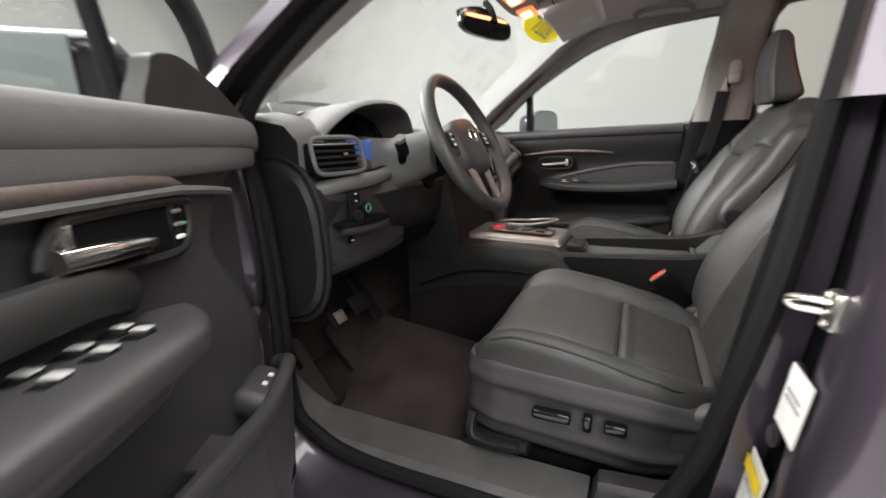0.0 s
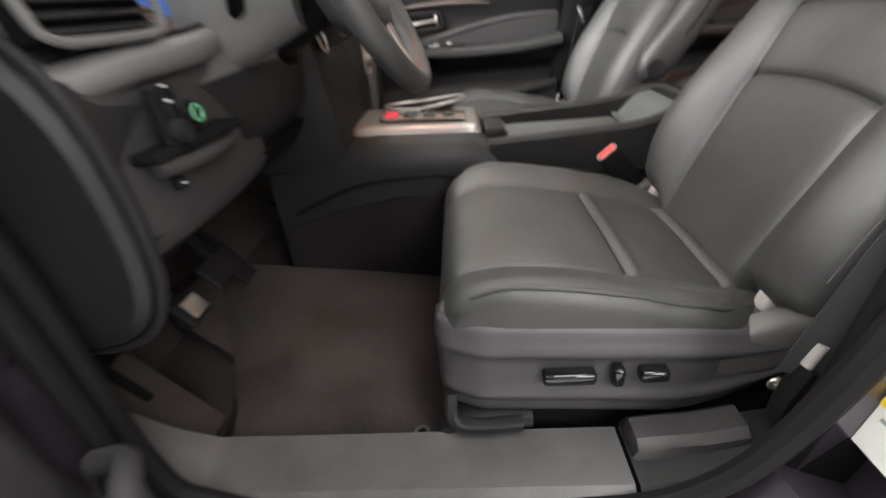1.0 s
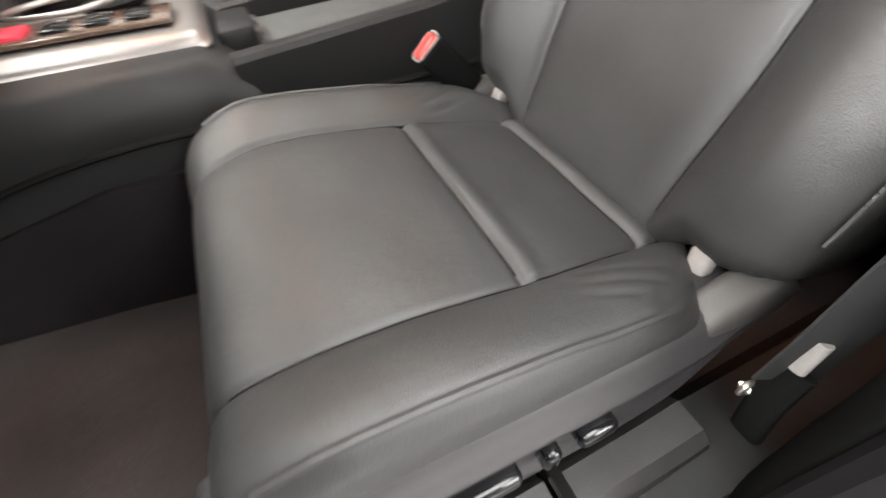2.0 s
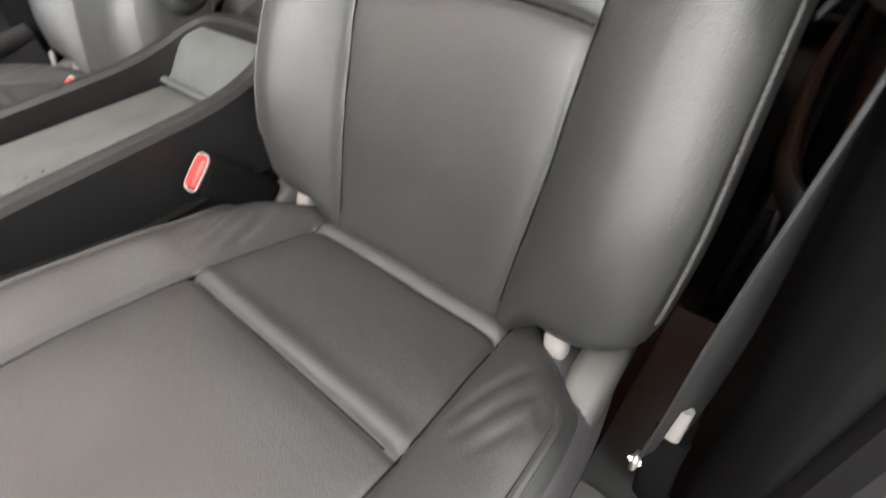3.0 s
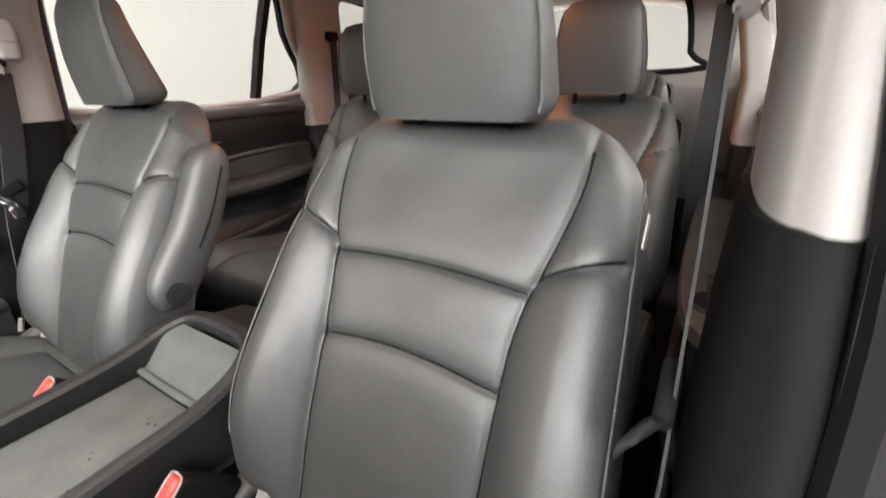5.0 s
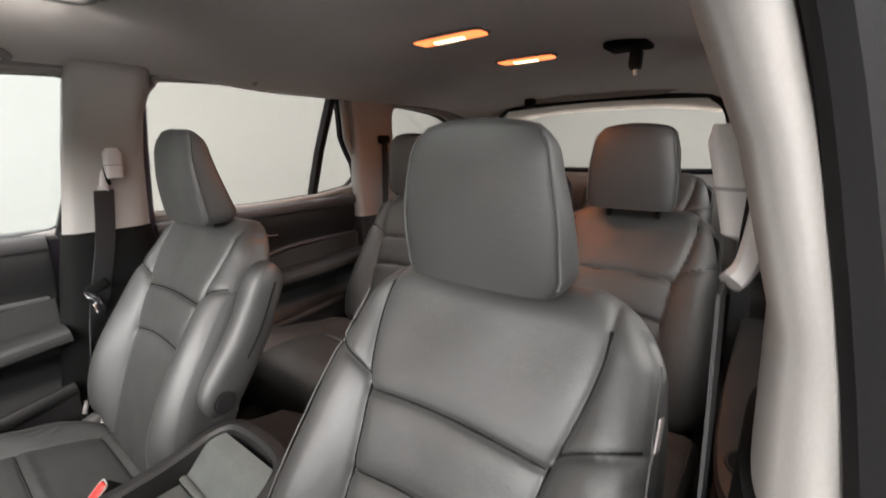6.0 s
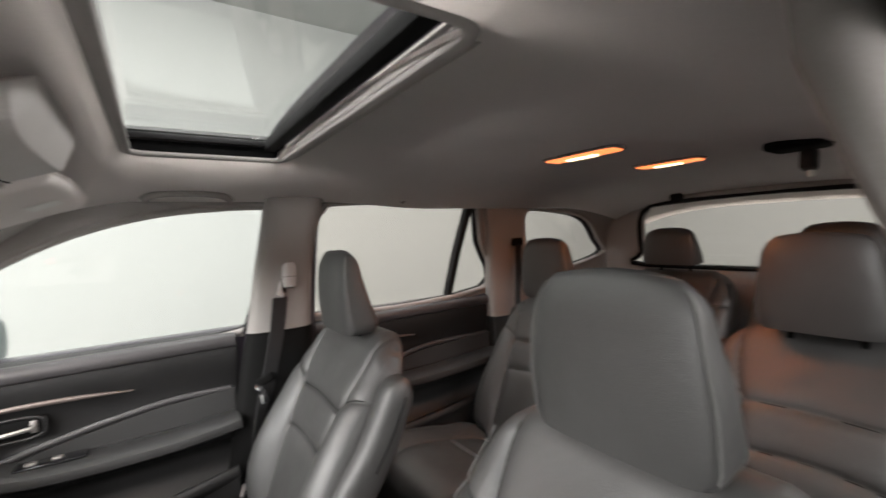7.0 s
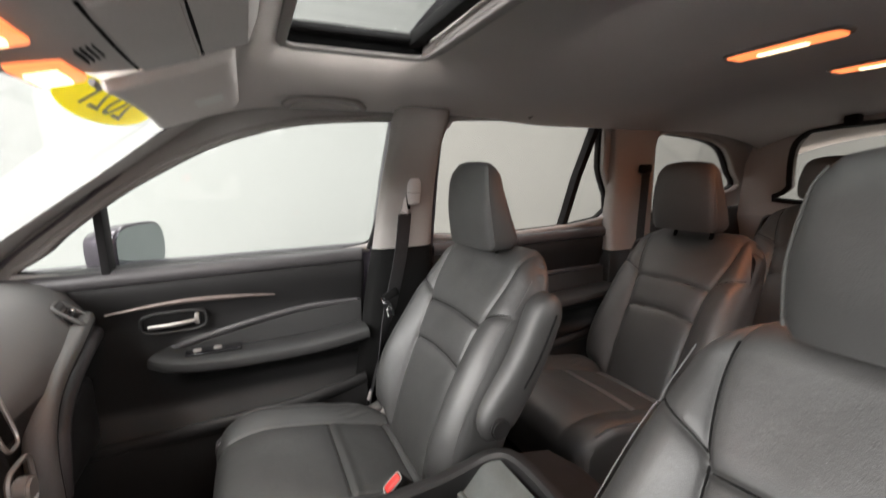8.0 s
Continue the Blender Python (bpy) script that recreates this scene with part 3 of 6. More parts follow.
def strap(line, half, s):
    """A woven strap: edge-on to the car's length at the top, turning flat towards the bottom."""
    rings = []
    for i, q in enumerate(line):
        t = (0.25 if s > 0 else 0.0) + (0.75 if s > 0 else 0.35) * float(step(0.35, 0.75, i / (len(line) - 1)))
        d = Vector((math.cos(t * 1.35), s * math.sin(t * 1.35), 0))
        n = Vector((-d.y, d.x, 0)) * 0.0012
        q = Vector(q)
        rings.append([q - d * half - n, q + d * half - n, q + d * half + n, q - d * half + n])
    return loft(rings)


def b_pillar(s):
    ob = thing("door_pillar", "door pillar, dark lower trim and pale grey upper trim", "pillar", "door pillars", at=(0.2, s * 0.76, 0.4))
    up = ((1.193, 0.122, 0.32, 0.706, 0.757), (1.30, 0.138, 0.325, 0.701, 0.746), (1.40, 0.15, 0.325, 0.673, 0.72), (1.50, 0.165, 0.33, 0.630, 0.69), (1.57, 0.17, 0.345, 0.605, 0.66), (1.61, 0.18, 0.35, 0.60, 0.645))
    low = ((0.40, -0.01, 0.40, 0.70, 0.77), (0.55, 0.008, 0.37, 0.735, 0.775), (0.75, 0.045, 0.34, 0.728, 0.768), (0.95, 0.075, 0.33, 0.70, 0.765), (1.10, 0.100, 0.325, 0.698, 0.762), (1.198, 0.120, 0.322, 0.700, 0.755))
    def rings(rows, power=5):
        out = []
        for z, xf, xr, yi, yo in rows:
            cx, hx, cy, hy = (xf + xr) / 2, (xr - xf) / 2, (yi + yo) / 2, (yo - yi) / 2
            out.append([(cx + hx * c * (0.90 if d < 0 else 1.0), s * (cy + hy * d), z) for c, d in oval(1, 1, 32, power)])
        return out
    part("upper_trim", loft(rings(up, 3.0)), TRIM, ob, "pale warm grey upper trim", sharp=80)
    part("lower_trim", loft(rings(low, 3.2)), DARK, ob, "black lower trim", sharp=80)
    # painted shut face outside the trim
    face = ((0.40, 0.05, 0.36, 0.76, 0.88), (0.75, 0.10, 0.36, 0.762, 0.91), (1.0, 0.132, 0.36, 0.765, 0.91), (1.2, 0.148, 0.36, 0.748, 0.885), (1.42, 0.166, 0.36, 0.70, 0.80), (1.6, 0.186, 0.36, 0.648, 0.72))
    part("shut_face", loft(rings(face)), PAINT, ob, "dark plum painted door shut face")
    flange = ((0.45, 0.022, 0.07, 0.7675), (0.75, 0.066, 0.11, 0.7685), (1.0, 0.097, 0.142, 0.7685), (1.1, 0.108, 0.15, 0.7660), (1.2, 0.118, 0.158, 0.7585))
    part("shut_flange", loft([[(xa, s * (y - 0.012), z), (xa + 0.003, s * y, z), (xb, s * y, z), (xb, s * (y - 0.012), z)] for z, xa, xb, y in flange]), PAINT, ob, "painted flange behind the seal")
    # belt guide, slider and belt
    bx = 0.215
    slider = part("belt_slider", loft([[(0.246 + hx * c, s * (y + hy * d), z) for c, d in oval(1, 1, 20, 3.4)] for z, y, hx, hy in ((1.332, 0.690, 0.014, 0.010), (1.337, 0.685, 0.019, 0.016), (1.369, 0.679, 0.021, 0.017), (1.400, 0.670, 0.020, 0.016), (1.412, 0.664, 0.012, 0.008))]), GREY, ob, "pale belt height slider")
    part("slider_joint", tube([(0.246 + 0.0212 * c, s * (0.679 + 0.0172 * d), 1.369) for c, d in oval(1, 1, 20, 3.4)], 0.0008, 1, 6, True, up=(0, 0, 1)), TRIM_DARK, slider, "fine joint line")
    part("guide_slot", box((0.012, 0.018, 0.05), pose(0.230, s * 0.690, 1.343), 0.003), DARK, slider, "dark slot behind the guide")
    part("belt_guide", sweep(smooth_line([(0.224, s * 0.692, 1.358), (0.222, s * 0.690, 1.335), (0.220, s * 0.687, 1.318), (0.214, s * 0.680, 1.308)], 5), lambda t: oval(0.0075, 0.006 + 0.006 * t, 12, 2.6), up=(1, 0, 0)), GREY, ob, "pale plastic belt guide")
    belt = [(bx, s * 0.676, 1.306), (0.198, s * 0.682, 1.18), (0.168, s * 0.687, 1.05), (0.143, s * 0.692, 0.95), (0.114, s * 0.697, 0.84), (0.092, s * 0.70, 0.757), (0.078, s * 0.70, 0.70)]
    part("belt", strap(smooth_line(belt, 8), 0.025, s), WEB, ob, "dark grey woven seat belt")
    part("belt_sleeve", sweep([(0.087, s * 0.698, 0.747), (0.082, s * 0.699, 0.732), (0.0775, s * 0.70, 0.717)], oval(0.006, 0.0075, 16, 2.2), up=(0.25, 1, 0)), TRIM, ob, "pale plastic sleeve on the belt")
    part("belt_anchor", tube([(0.063 + 0.007 * math.cos(a), s * 0.689, 0.676 + 0.007 * math.sin(a)) for a in np.linspace(0, 2 * math.pi, 13)[:-1]], 0.0026, 3, 8, True, up=(0, 1, 0)), STEEL, ob, "steel anchor ring")
    part("anchor_bolt", rod(0.004, 0.012, pose(0.063, s * 0.689, 0.676) @ pose(0, 0, 0, 90), 0.002, 6), STEEL, ob)
    part("anchor_bracket", sweep(smooth_line([(0.080, s * 0.702, 0.716), (0.072, s * 0.703, 0.695), (0.064, s * 0.706, 0.672), (0.058, s * 0.712, 0.640)], 4), oval(0.007, 0.014, 14, 3), up=(0.2, 1, 0)), DARK, ob, "black anchor bracket")
    tx, ty, tz = 0.160, s * 0.682, 1.052
    part("belt_tongue", box((0.052, 0.014, 0.026), pose(tx, ty, tz + 0.006, 0, -22, 0), 0.006, 3), DARK, ob, "black moulded belt tongue")
    part("tongue_plate", sweep(smooth_line([(tx - 0.02, ty, tz), (tx - 0.018, ty - s * 0.010, tz - 0.018), (tx - 0.010, ty - s * 0.016, tz - 0.034), (tx - 0.008, ty - s * 0.026, tz - 0.056)], 4), oval(0.011, 0.002, 8), up=(0, 1, 0.3)), GLOSS, ob, "dark coated latch plate")
    return ob


for s in (1, -1):
    b_pillar(s)


def c_pillar(s):
    ob = thing("rear_pillar", "warm grey rear pillar trim with a seat belt", "pillar", "rear pillars", at=(1.2, s * 0.7, 1.0))
    rows = ((1.10, 1.13, 1.36, 0.72, 0.80), (1.25, 1.12, 1.35, 0.715, 0.79), (1.40, 1.09, 1.31, 0.68, 0.74), (1.52, 1.06, 1.28, 0.655, 0.70), (1.58, 1.04, 1.28, 0.64, 0.68), (1.61, 1.04, 1.28, 0.645, 0.66))
    rings = [[((a + b) / 2 + (b - a) / 2 * c, s * ((p + q) / 2 + (q - p) / 2 * d), z) for c, d in oval(1, 1, 24, 5)] for z, a, b, p, q in rows]
    part("trim", loft(rings), TRIM, ob)
    belt = [(1.22, s * 0.655, 1.42), (1.215, s * 0.66, 1.25), (1.20, s * 0.665, 1.0), (1.15, s * 0.68, 0.75)]
    part("belt", sweep(smooth_line(belt, 6), [(0.0012, -0.023), (0.0012, 0.023), (-0.0012, 0.023), (-0.0012, -0.023)], up=(0.25, 1, 0)), WEB, ob, "dark grey woven seat belt")
    part("belt_guide", box((0.06, 0.02, 0.035), pose(1.22, s * 0.66, 1.43), 0.008), DARK, ob, "dark belt guide")


for s in (1, -1):
    c_pillar(s)


# ---------- doors ----------
STRIP = material("brushed_bronze_grey_trim", (0.15, 0.122, 0.112), 0.42, metal=0.6, grain=0.2, grain_size=200, stain=0.1)


def door_field(x, z, front):
    """How far the door lining stands into the car at (x, z)."""
    d = 0.030 * step(1.02, 1.14, z) - 0.015 * step(1.15, 1.195, z)
    d = d + 0.055 * step(0.84, 0.89, z) * (1 - step(0.93, 0.985, z)) * step(front + 0.02, front + 0.12, x)
    d = d + 0.05 * (1 - step(0.70, 0.80, z))
    return d


def closed_door(name, s, x0, x1, label, handle_x, group):
    ob = thing(name, label, "door", group, at=((x0 + x1) / 2, s * 0.85, 0.45))
    cx, cz, w, l = (x0 + x1) / 2, 0.82, x1 - x0, 0.75
    v, f = pad_grid(w, l, 0.012, lambda u, q: door_field(u + cx, q + cz, handle_x - 0.05), 0.06, lambda u, q, h: (u + cx, s * (0.805 - h), q + cz), 0.012, 4)
    # darker than the driver door lining; the difference is light put into colour
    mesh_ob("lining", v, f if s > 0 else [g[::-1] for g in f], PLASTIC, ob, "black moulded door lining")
    hx, fitting = handle_x, CHROMED if s > 0 else PLASTIC
    part("belt_roll", sweep([(x0 + 0.01, s * 0.785, 1.17), (cx, s * 0.783, 1.175), (x1 - 0.01, s * 0.785, 1.178)], oval(0.028, 0.022, 14, 2.6)), DOORSKIN, ob, "charcoal soft upper door edge")
    part("trim_strip", sweep(smooth_line([(hx - 0.15, s * 0.772, 1.080), (hx, s * 0.768, 1.094), (hx + 0.14, s * 0.768, 1.092), (hx + 0.26, s * 0.772, 1.082)], 6), lambda t: oval(0.005, 0.002 + 0.005 * math.sin(math.pi * min(max(t, 0.04), 0.96)), 10)), STRIP, ob, "brushed bronze-grey trim strip")
    part("insert", sweep(smooth_line([(hx - 0.03, s * 0.785, 0.955), (hx + 0.08, s * 0.779, 0.985), (hx + 0.2, s * 0.776, 1.01), (hx + 0.35, s * 0.775, 1.03), (x1 - 0.03, s * 0.775, 1.03)], 6), oval(0.006, 0.008, 10)), DOORSKIN, ob, "charcoal soft insert edge")
    part("insert_panel", slab([(hx - 0.02, 0.95), (hx + 0.1, 0.98), (hx + 0.3, 1.015), (x1 - 0.02, 1.03), (x1 - 0.02, 0.93), (hx + 0.05, 0.93)], [], lambda x, z, d: (x, s * (0.776 + d - 0.008), z), 0.02), LEATHER_SIDE, ob, "charcoal padded door insert")
    arm = smooth_line([(hx - 0.035, s * 0.775, 0.945), (hx + 0.02, s * 0.742, 0.935), (hx + 0.15, s * 0.728, 0.928), (hx + 0.35, s * 0.725, 0.93), (x1 - 0.02, s * 0.73, 0.945)], 6)
    part("armrest", sweep(arm, oval(0.055, 0.022, 16, 3)), LEATHER_SIDE, ob, "padded charcoal armrest")
    part("switch_panel", box((0.14, 0.045, 0.01), pose(hx + 0.09, s * 0.735, 0.954), 0.004), GLOSS, ob, "gloss black switch panel")
    for k in (0.05, 0.10):
        part("window_switch", box((0.020, 0.014, 0.010), pose(hx + k, s * 0.733, 0.960), 0.003), fitting, ob)
    part("handle_recess", box((0.15, 0.014, 0.05), pose(hx, s * 0.778, 1.04), 0.006), DARK, ob, "dark recess behind the handle")
    part("handle_bezel", tube([(hx + 0.078 * a, s * 0.769, 1.04 + 0.028 * b) for a, b in oval(1, 1, 20, 3.5)], 0.004, 2, 8, True, up=(0, 1, 0)), PLASTIC, ob, "black handle surround")
    part("handle", tube([(hx - 0.06, s * 0.762, 1.033), (hx, s * 0.755, 1.036), (hx + 0.05, s * 0.758, 1.04)], 0.0042, 6, 10, flat=1.3), fitting, ob, "inner door handle")
    part("handle_pivot", box((0.013, 0.012, 0.032), pose(hx + 0.055, s * 0.766, 1.042), 0.004), fitting, ob)
    if group:
        part("cup_holder", rod(0.034, 0.006, pose(hx + 0.055, s * 0.728, 0.9535), 0.001, 24), DARK, ob, "dark cup holder well")
        part("cup_holder_ring", tube([(hx + 0.055 + 0.036 * math.cos(a), s * 0.728 + 0.036 * math.sin(a), 0.956) for a in np.linspace(0, 2 * math.pi, 17)[:-1]], 0.003, 2, 6, True), PLASTIC, ob, "moulded ring round the cup holder")
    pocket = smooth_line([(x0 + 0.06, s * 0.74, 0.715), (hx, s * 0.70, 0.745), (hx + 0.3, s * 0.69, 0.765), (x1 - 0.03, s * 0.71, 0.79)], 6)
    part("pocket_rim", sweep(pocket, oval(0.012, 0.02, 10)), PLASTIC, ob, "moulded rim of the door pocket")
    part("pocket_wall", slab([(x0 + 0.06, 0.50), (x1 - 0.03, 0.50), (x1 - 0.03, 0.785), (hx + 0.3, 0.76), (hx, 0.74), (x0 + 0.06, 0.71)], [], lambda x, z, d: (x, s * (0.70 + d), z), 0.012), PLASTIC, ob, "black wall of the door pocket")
    return ob


closed_door("front_door", 1, -0.84, 0.105, "closed front passenger door with black lining and chrome handle", -0.43, "")
closed_door("rear_door", 1, 0.335, 1.15, "closed rear door with dark lining", 0.48, "rear doors")
closed_door("rear_door", -1, 0.375, 1.15, "closed rear door with dark lining", 0.48, "rear doors")
for s in (1, -1):
    q = thing("quarter_panel", "dark rear quarter lining with a cup holder", "side panel", "quarter panels", at=(1.6, s * 0.8, 0.5))
    part("lining", span(1.155, 2.15, s * 0.76, s * 0.85, 0.40, 1.245, 0.02), PLASTIC, q)
    part("ledge", span(1.36, 2.05, s * 0.66, s * 0.77, 0.78, 0.86, 0.03, 4), PLASTIC, q, "dark moulded ledge")





# ---------- seats ----------
BACK_SEAMS = ((0.31, 0.012), (0.422, 0.008))
BACK_HALF = curve((0, 0.1, 0.2, 0.31, 0.37, 0.425, 0.45, 0.5, 0.55, 0.60, 0.64), (0.118, 0.122, 0.128, 0.128, 0.130, 0.139, 0.148, 0.161, 0.170, 0.169, 0.158))
BACK_SIDE = curve((0, 0.06, 0.12, 0.2, 0.3, 0.4, 0.5, 0.56, 0.64), (0.244, 0.252, 0.257, 0.258, 0.250, 0.243, 0.234, 0.228, 0.222), 0.03)
BACK_RISE = curve((0, 0.08, 0.14, 0.2, 0.28, 0.35, 0.44, 0.52, 0.62), (0.020, 0.032, 0.044, 0.048, 0.042, 0.029, 0.015, 0.008, 0.002), 0.04)
CUSHION_TOP = curve((-0.36, -0.335, -0.30, -0.25, -0.18, -0.072, 0.0, 0.072, 0.15), (0.728, 0.757, 0.775, 0.783, 0.776, 0.754, 0.736, 0.717, 0.703))


def seat(name, y0, s, x0, z0, label, group, powered=False, armrest=False, front=True, wide=0.46, lean=25.0, head=None):
    """A leather seat. s: +1 where the inner side is at +y. x0: shift to the rear; z0: lift."""
    ob = thing(name, label, "car seat", group, at=(x0 - 0.05, y0, 0.42))
    ca, sa = math.cos(radians(lean)), math.sin(radians(lean))
    ox, oz = 0.072 + x0, 0.675 + z0
    fine = 0.0027 if front else 0.006

    # backrest, in the panel's own plane: u across, v up
    grow = 1.0 if front else wide / 0.516

    def back_half(v):
        return grow * BACK_HALF(v)

    def back_side(v):
        return grow * BACK_SIDE(v)

    def back_warp(u, q):
        """The outline: swelling low down, with shoulders that slope to the top."""
        v = q + 0.3175
        a = u * back_side(v) / (wide / 2)
        fall = 0.052 * np.clip((abs(a) / grow - 0.135) / 0.095, 0, 1) ** 1.3
        return a, v - fall * step(0.46, 0.635, v)

    def back_relief(u, v):
        a, half = abs(u), back_half(v)
        h = 0.012 * np.sin(np.clip(v / 0.6, 0, 1) * math.pi)
        bol = (1.0 if front else 0.6) * BACK_RISE(v) * np.sin(np.clip((a - half) / (0.075 * grow), 0, 1) * math.pi / 2)
        h = h + bol - 0.021 * step(0.40, 0.62, v)
        h = h + seam(a - half, 0.0045, 0.0055, 0.016, 0.0035)
        inside = 1 - step(half - 0.004, half + 0.004, a)
        for vs, bow in BACK_SEAMS:
            h = h + inside * seam(v - vs - bow * (1 - (u / half) ** 2), 0.0045, 0.006, 0.018, 0.0045)
        wing = 0.437 + 0.040 * np.clip((a - half) / (0.085 * grow), 0, 1) ** 0.65
        h = h + (1 - inside) * seam(v - wing, 0.0042, 0.0055, 0.014, 0.003)
        # fine creases
        return h + 0.0012 * np.sin(38 * u + 9 * v) * np.sin(21 * v + 4 * u)

    def back_h(u, q):
        return back_relief(*back_warp(u, q))

    def back_point(a, v, h):
        lift = 0.050 * step(0.11, 0.17, abs(a)) * (1 - step(0.0, 0.16, v))
        return ox + v * sa - h * ca + lift * 0.35, y0 + a, oz + v * ca + h * sa + lift

    def back_place(u, q, h):
        a, v = back_warp(u, q)
        return back_point(a, v, h)

    v, f = pad_grid(wide, 0.635, 0.055, back_h, 0.085, back_place, fine)
    back = mesh_ob("backrest", v, f, LEATHER, ob, "smooth black leather backrest with sewn panels")
    # sewn seam lines in the grooves
    def back_line(pts):
        out = []
        for u, vv in pts:
            rim = max(0.0, 0.055 - (float(back_side(vv)) - abs(u)))
            drop = 0.055 - math.sqrt(0.055 ** 2 - min(rim, 0.054) ** 2)
            out.append(tuple(float(k) for k in back_point(u, vv, float(back_relief(np.array(u), np.array(vv))) - 0.0003 - drop)))
        return sweep(out, oval(0.0021, 0.0021, 6), up=(1, 0, 0))

    for vs, bow in BACK_SEAMS:
        half = float(back_half(vs))
        part("seam", back_line([(half * k, vs + bow * (1 - k * k)) for k in np.linspace(-0.96, 0.96, 25)]), DARK, back, "dark sewn seam")
    for side in (-1, 1):
        part("seam", back_line([(side * float(back_half(vv)), vv) for vv in np.linspace(0.06, 0.585, 44)]), DARK, back, "dark sewn seam")
        part("seam", back_line([(side * (float(back_half(0.44)) + 0.078 * grow * k), 0.437 + 0.040 * (0.078 * k / 0.085) ** 0.65) for k in np.linspace(0.02, 1, 14)]), DARK, back, "dark sewn seam")
    # back shell
    v, f = pad_grid(wide - 0.03, 0.56, 0.03, lambda u, q: 0 * u, 0.06, lambda u, q, h: (ox + (q + 0.29) * sa + (0.085 + h) * ca, y0 + u * (1 - 0.04 * step(0.3, 0.6, q + 0.3)), oz + (q + 0.29) * ca - (0.085 + h) * sa), 0.03, 4)
    mesh_ob("back_shell", v, [g[::-1] for g in f], LEATHER_SIDE, ob, "black vinyl back shell")

    # stitching down the bolster edges
    for side in (-1, 1):
        b = bmesh.new()
        for i in range(90 if front else 0):
            vv = 0.12 + 0.44 * i / 89
            u = side * (float(back_side(vv)) - 0.006)
            x, y, z = (float(k) for k in back_point(u, vv, float(back_relief(np.array(u), np.array(vv))) - 0.0235))
            box((0.0016, 0.0022, 0.0042), pose(x - 0.001, y + side * 0.001, z, 0, lean, 0) @ pose(0, 0, 0, 0, 0, 25 * side), 0, bm=b)
        if front:
            part("stitching", b, THREAD_DARK, back, "grey stitching along the bolster")

    # cushion
    cl, cw = 0.495, (0.478 if front else 0.50)
    cx = -0.1 + x0
    CROSS = (-0.074, 0.072)

    def cush_k(w):
        return 1 + 0.0 * w - 0.03 * (1 - step(-0.26, -0.14, w))

    def cush_x(u, w):
        """The rear edge bends forward at the outer ends."""
        return cx + w - (0.078 if front else 0.03) * step(0.12, 0.232, abs(u)) * step(0.0, 0.25, w)

    def top(x):
        return CUSHION_TOP(x)

    def cush_side(x):
        return 0.140 + 0.008 * (1 - step(-0.1, 0.1, x))

    def cush_h(u, w):
        x, a = w - 0.1, abs(u)
        half = cush_side(x)
        h = top(x) - 0.60
        h = h + (0.021 + 0.014 * step(-0.06, 0.07, x)) * np.sin(np.clip((a - half) / 0.08, 0, 1) * math.pi / 2) * (0.4 + 0.6 * step(-0.36, -0.24, x)) * (1 - 0.35 * step(0.08, 0.16, x))
        h = h + seam(a - half, 0.0035, 0.004, 0.02, 0.003)
        inside = 1 - step(half - 0.004, half + 0.004, a)
        for xs in CROSS:
            h = h + inside * (seam(x - xs, 0.0035, 0.005, 0.018, 0.003) + 0.004 * np.exp(-((x - xs - 0.014) / 0.010) ** 2))
        crease = step(-0.05, 0.0, x) * (1 - step(0.06, 0.11, x)) * step(half + 0.004, half + 0.02, a)
        for k in range(3):
            h = h - 0.0026 * crease * np.exp(-((a - half - 0.012 - 0.017 * k - 0.30 * (x + 0.02)) / 0.004) ** 2)
        return h + 0.0012 * np.sin(31 * u + 11 * x) * np.sin(23 * x - 5 * u)

    v, f = pad_grid(cw, cl, 0.034, cush_h, -0.10 if front else 0.0, lambda u, w, h: (cush_x(u, w), y0 + u * cush_k(w), 0.60 + z0 + h), fine)
    cushion = mesh_ob("cushion", v, f, LEATHER, ob, "black leather seat cushion with two cross seams")
    def cush_line(pts):
        out = []
        for u, w in pts:
            out.append((float(cush_x(u, w)), y0 + u * float(cush_k(w)), 0.60 + z0 + float(cush_h(np.array(u), np.array(w))) - 0.0003))
        return sweep(out, oval(0.0017, 0.0017, 6))

    for xs in CROSS:
        part("seam", cush_line([(u, xs + 0.1) for u in np.linspace(-0.134, 0.134, 20)]), DARK, cushion, "dark sewn seam")
    for side in (-1, 1):
        part("seam", cush_line([(side * float(cush_side(w - 0.1)), w) for w in np.linspace(-0.215, 0.235, 36)]), DARK, cushion, "dark sewn seam")
    # piping along the outer edge
    for side in (-1, 1):
        line = []
        for i in range(21):
            w = -0.20 + 0.43 * i / 20
            u = side * (cw / 2 - 0.013 - 0.03 * float(step(0.16, 0.235, w)) ** 2)
            h = float(cush_h(np.array(u), np.array(w))) - 0.0062
            line.append((float(cush_x(u, w)), y0 + u * float(cush_k(w)), 0.60 + z0 + h))
        part("piping", sweep(line, oval(0.0038, 0.0038, 8)), LEATHER, cushion, "sewn edge piping")

    # headrest: upright front face, back slanting down to a thick base
    fx, hz, tall = head if head else (ox + 0.60 * sa - 0.012, oz + 0.575 * ca + 0.022, 0.185)
    rings, seam_lines = [], {-1: [], 1: []}
    for i in range(21):
        t = i / 20
        e = (1 - max(0.0, (t - 0.80) / 0.20) ** 2.4 * 0.62) * (1 - max(0.0, (0.14 - t) / 0.14) ** 2 * 0.28)
        wy = (0.117 - 0.004 * t - 0.014 * float(step(0.35, 0.95, t))) * (1 - max(0.0, (t - 0.80) / 0.20) ** 2.2 * 0.20) * (1 - max(0.0, (0.12 - t) / 0.12) ** 2 * 0.08)
        x_f = fx - 0.008 * math.sin(math.pi * t) + 0.012 * max(0.0, (t - 0.75) / 0.25) ** 2
        depth = (0.100 - 0.058 * t) * e
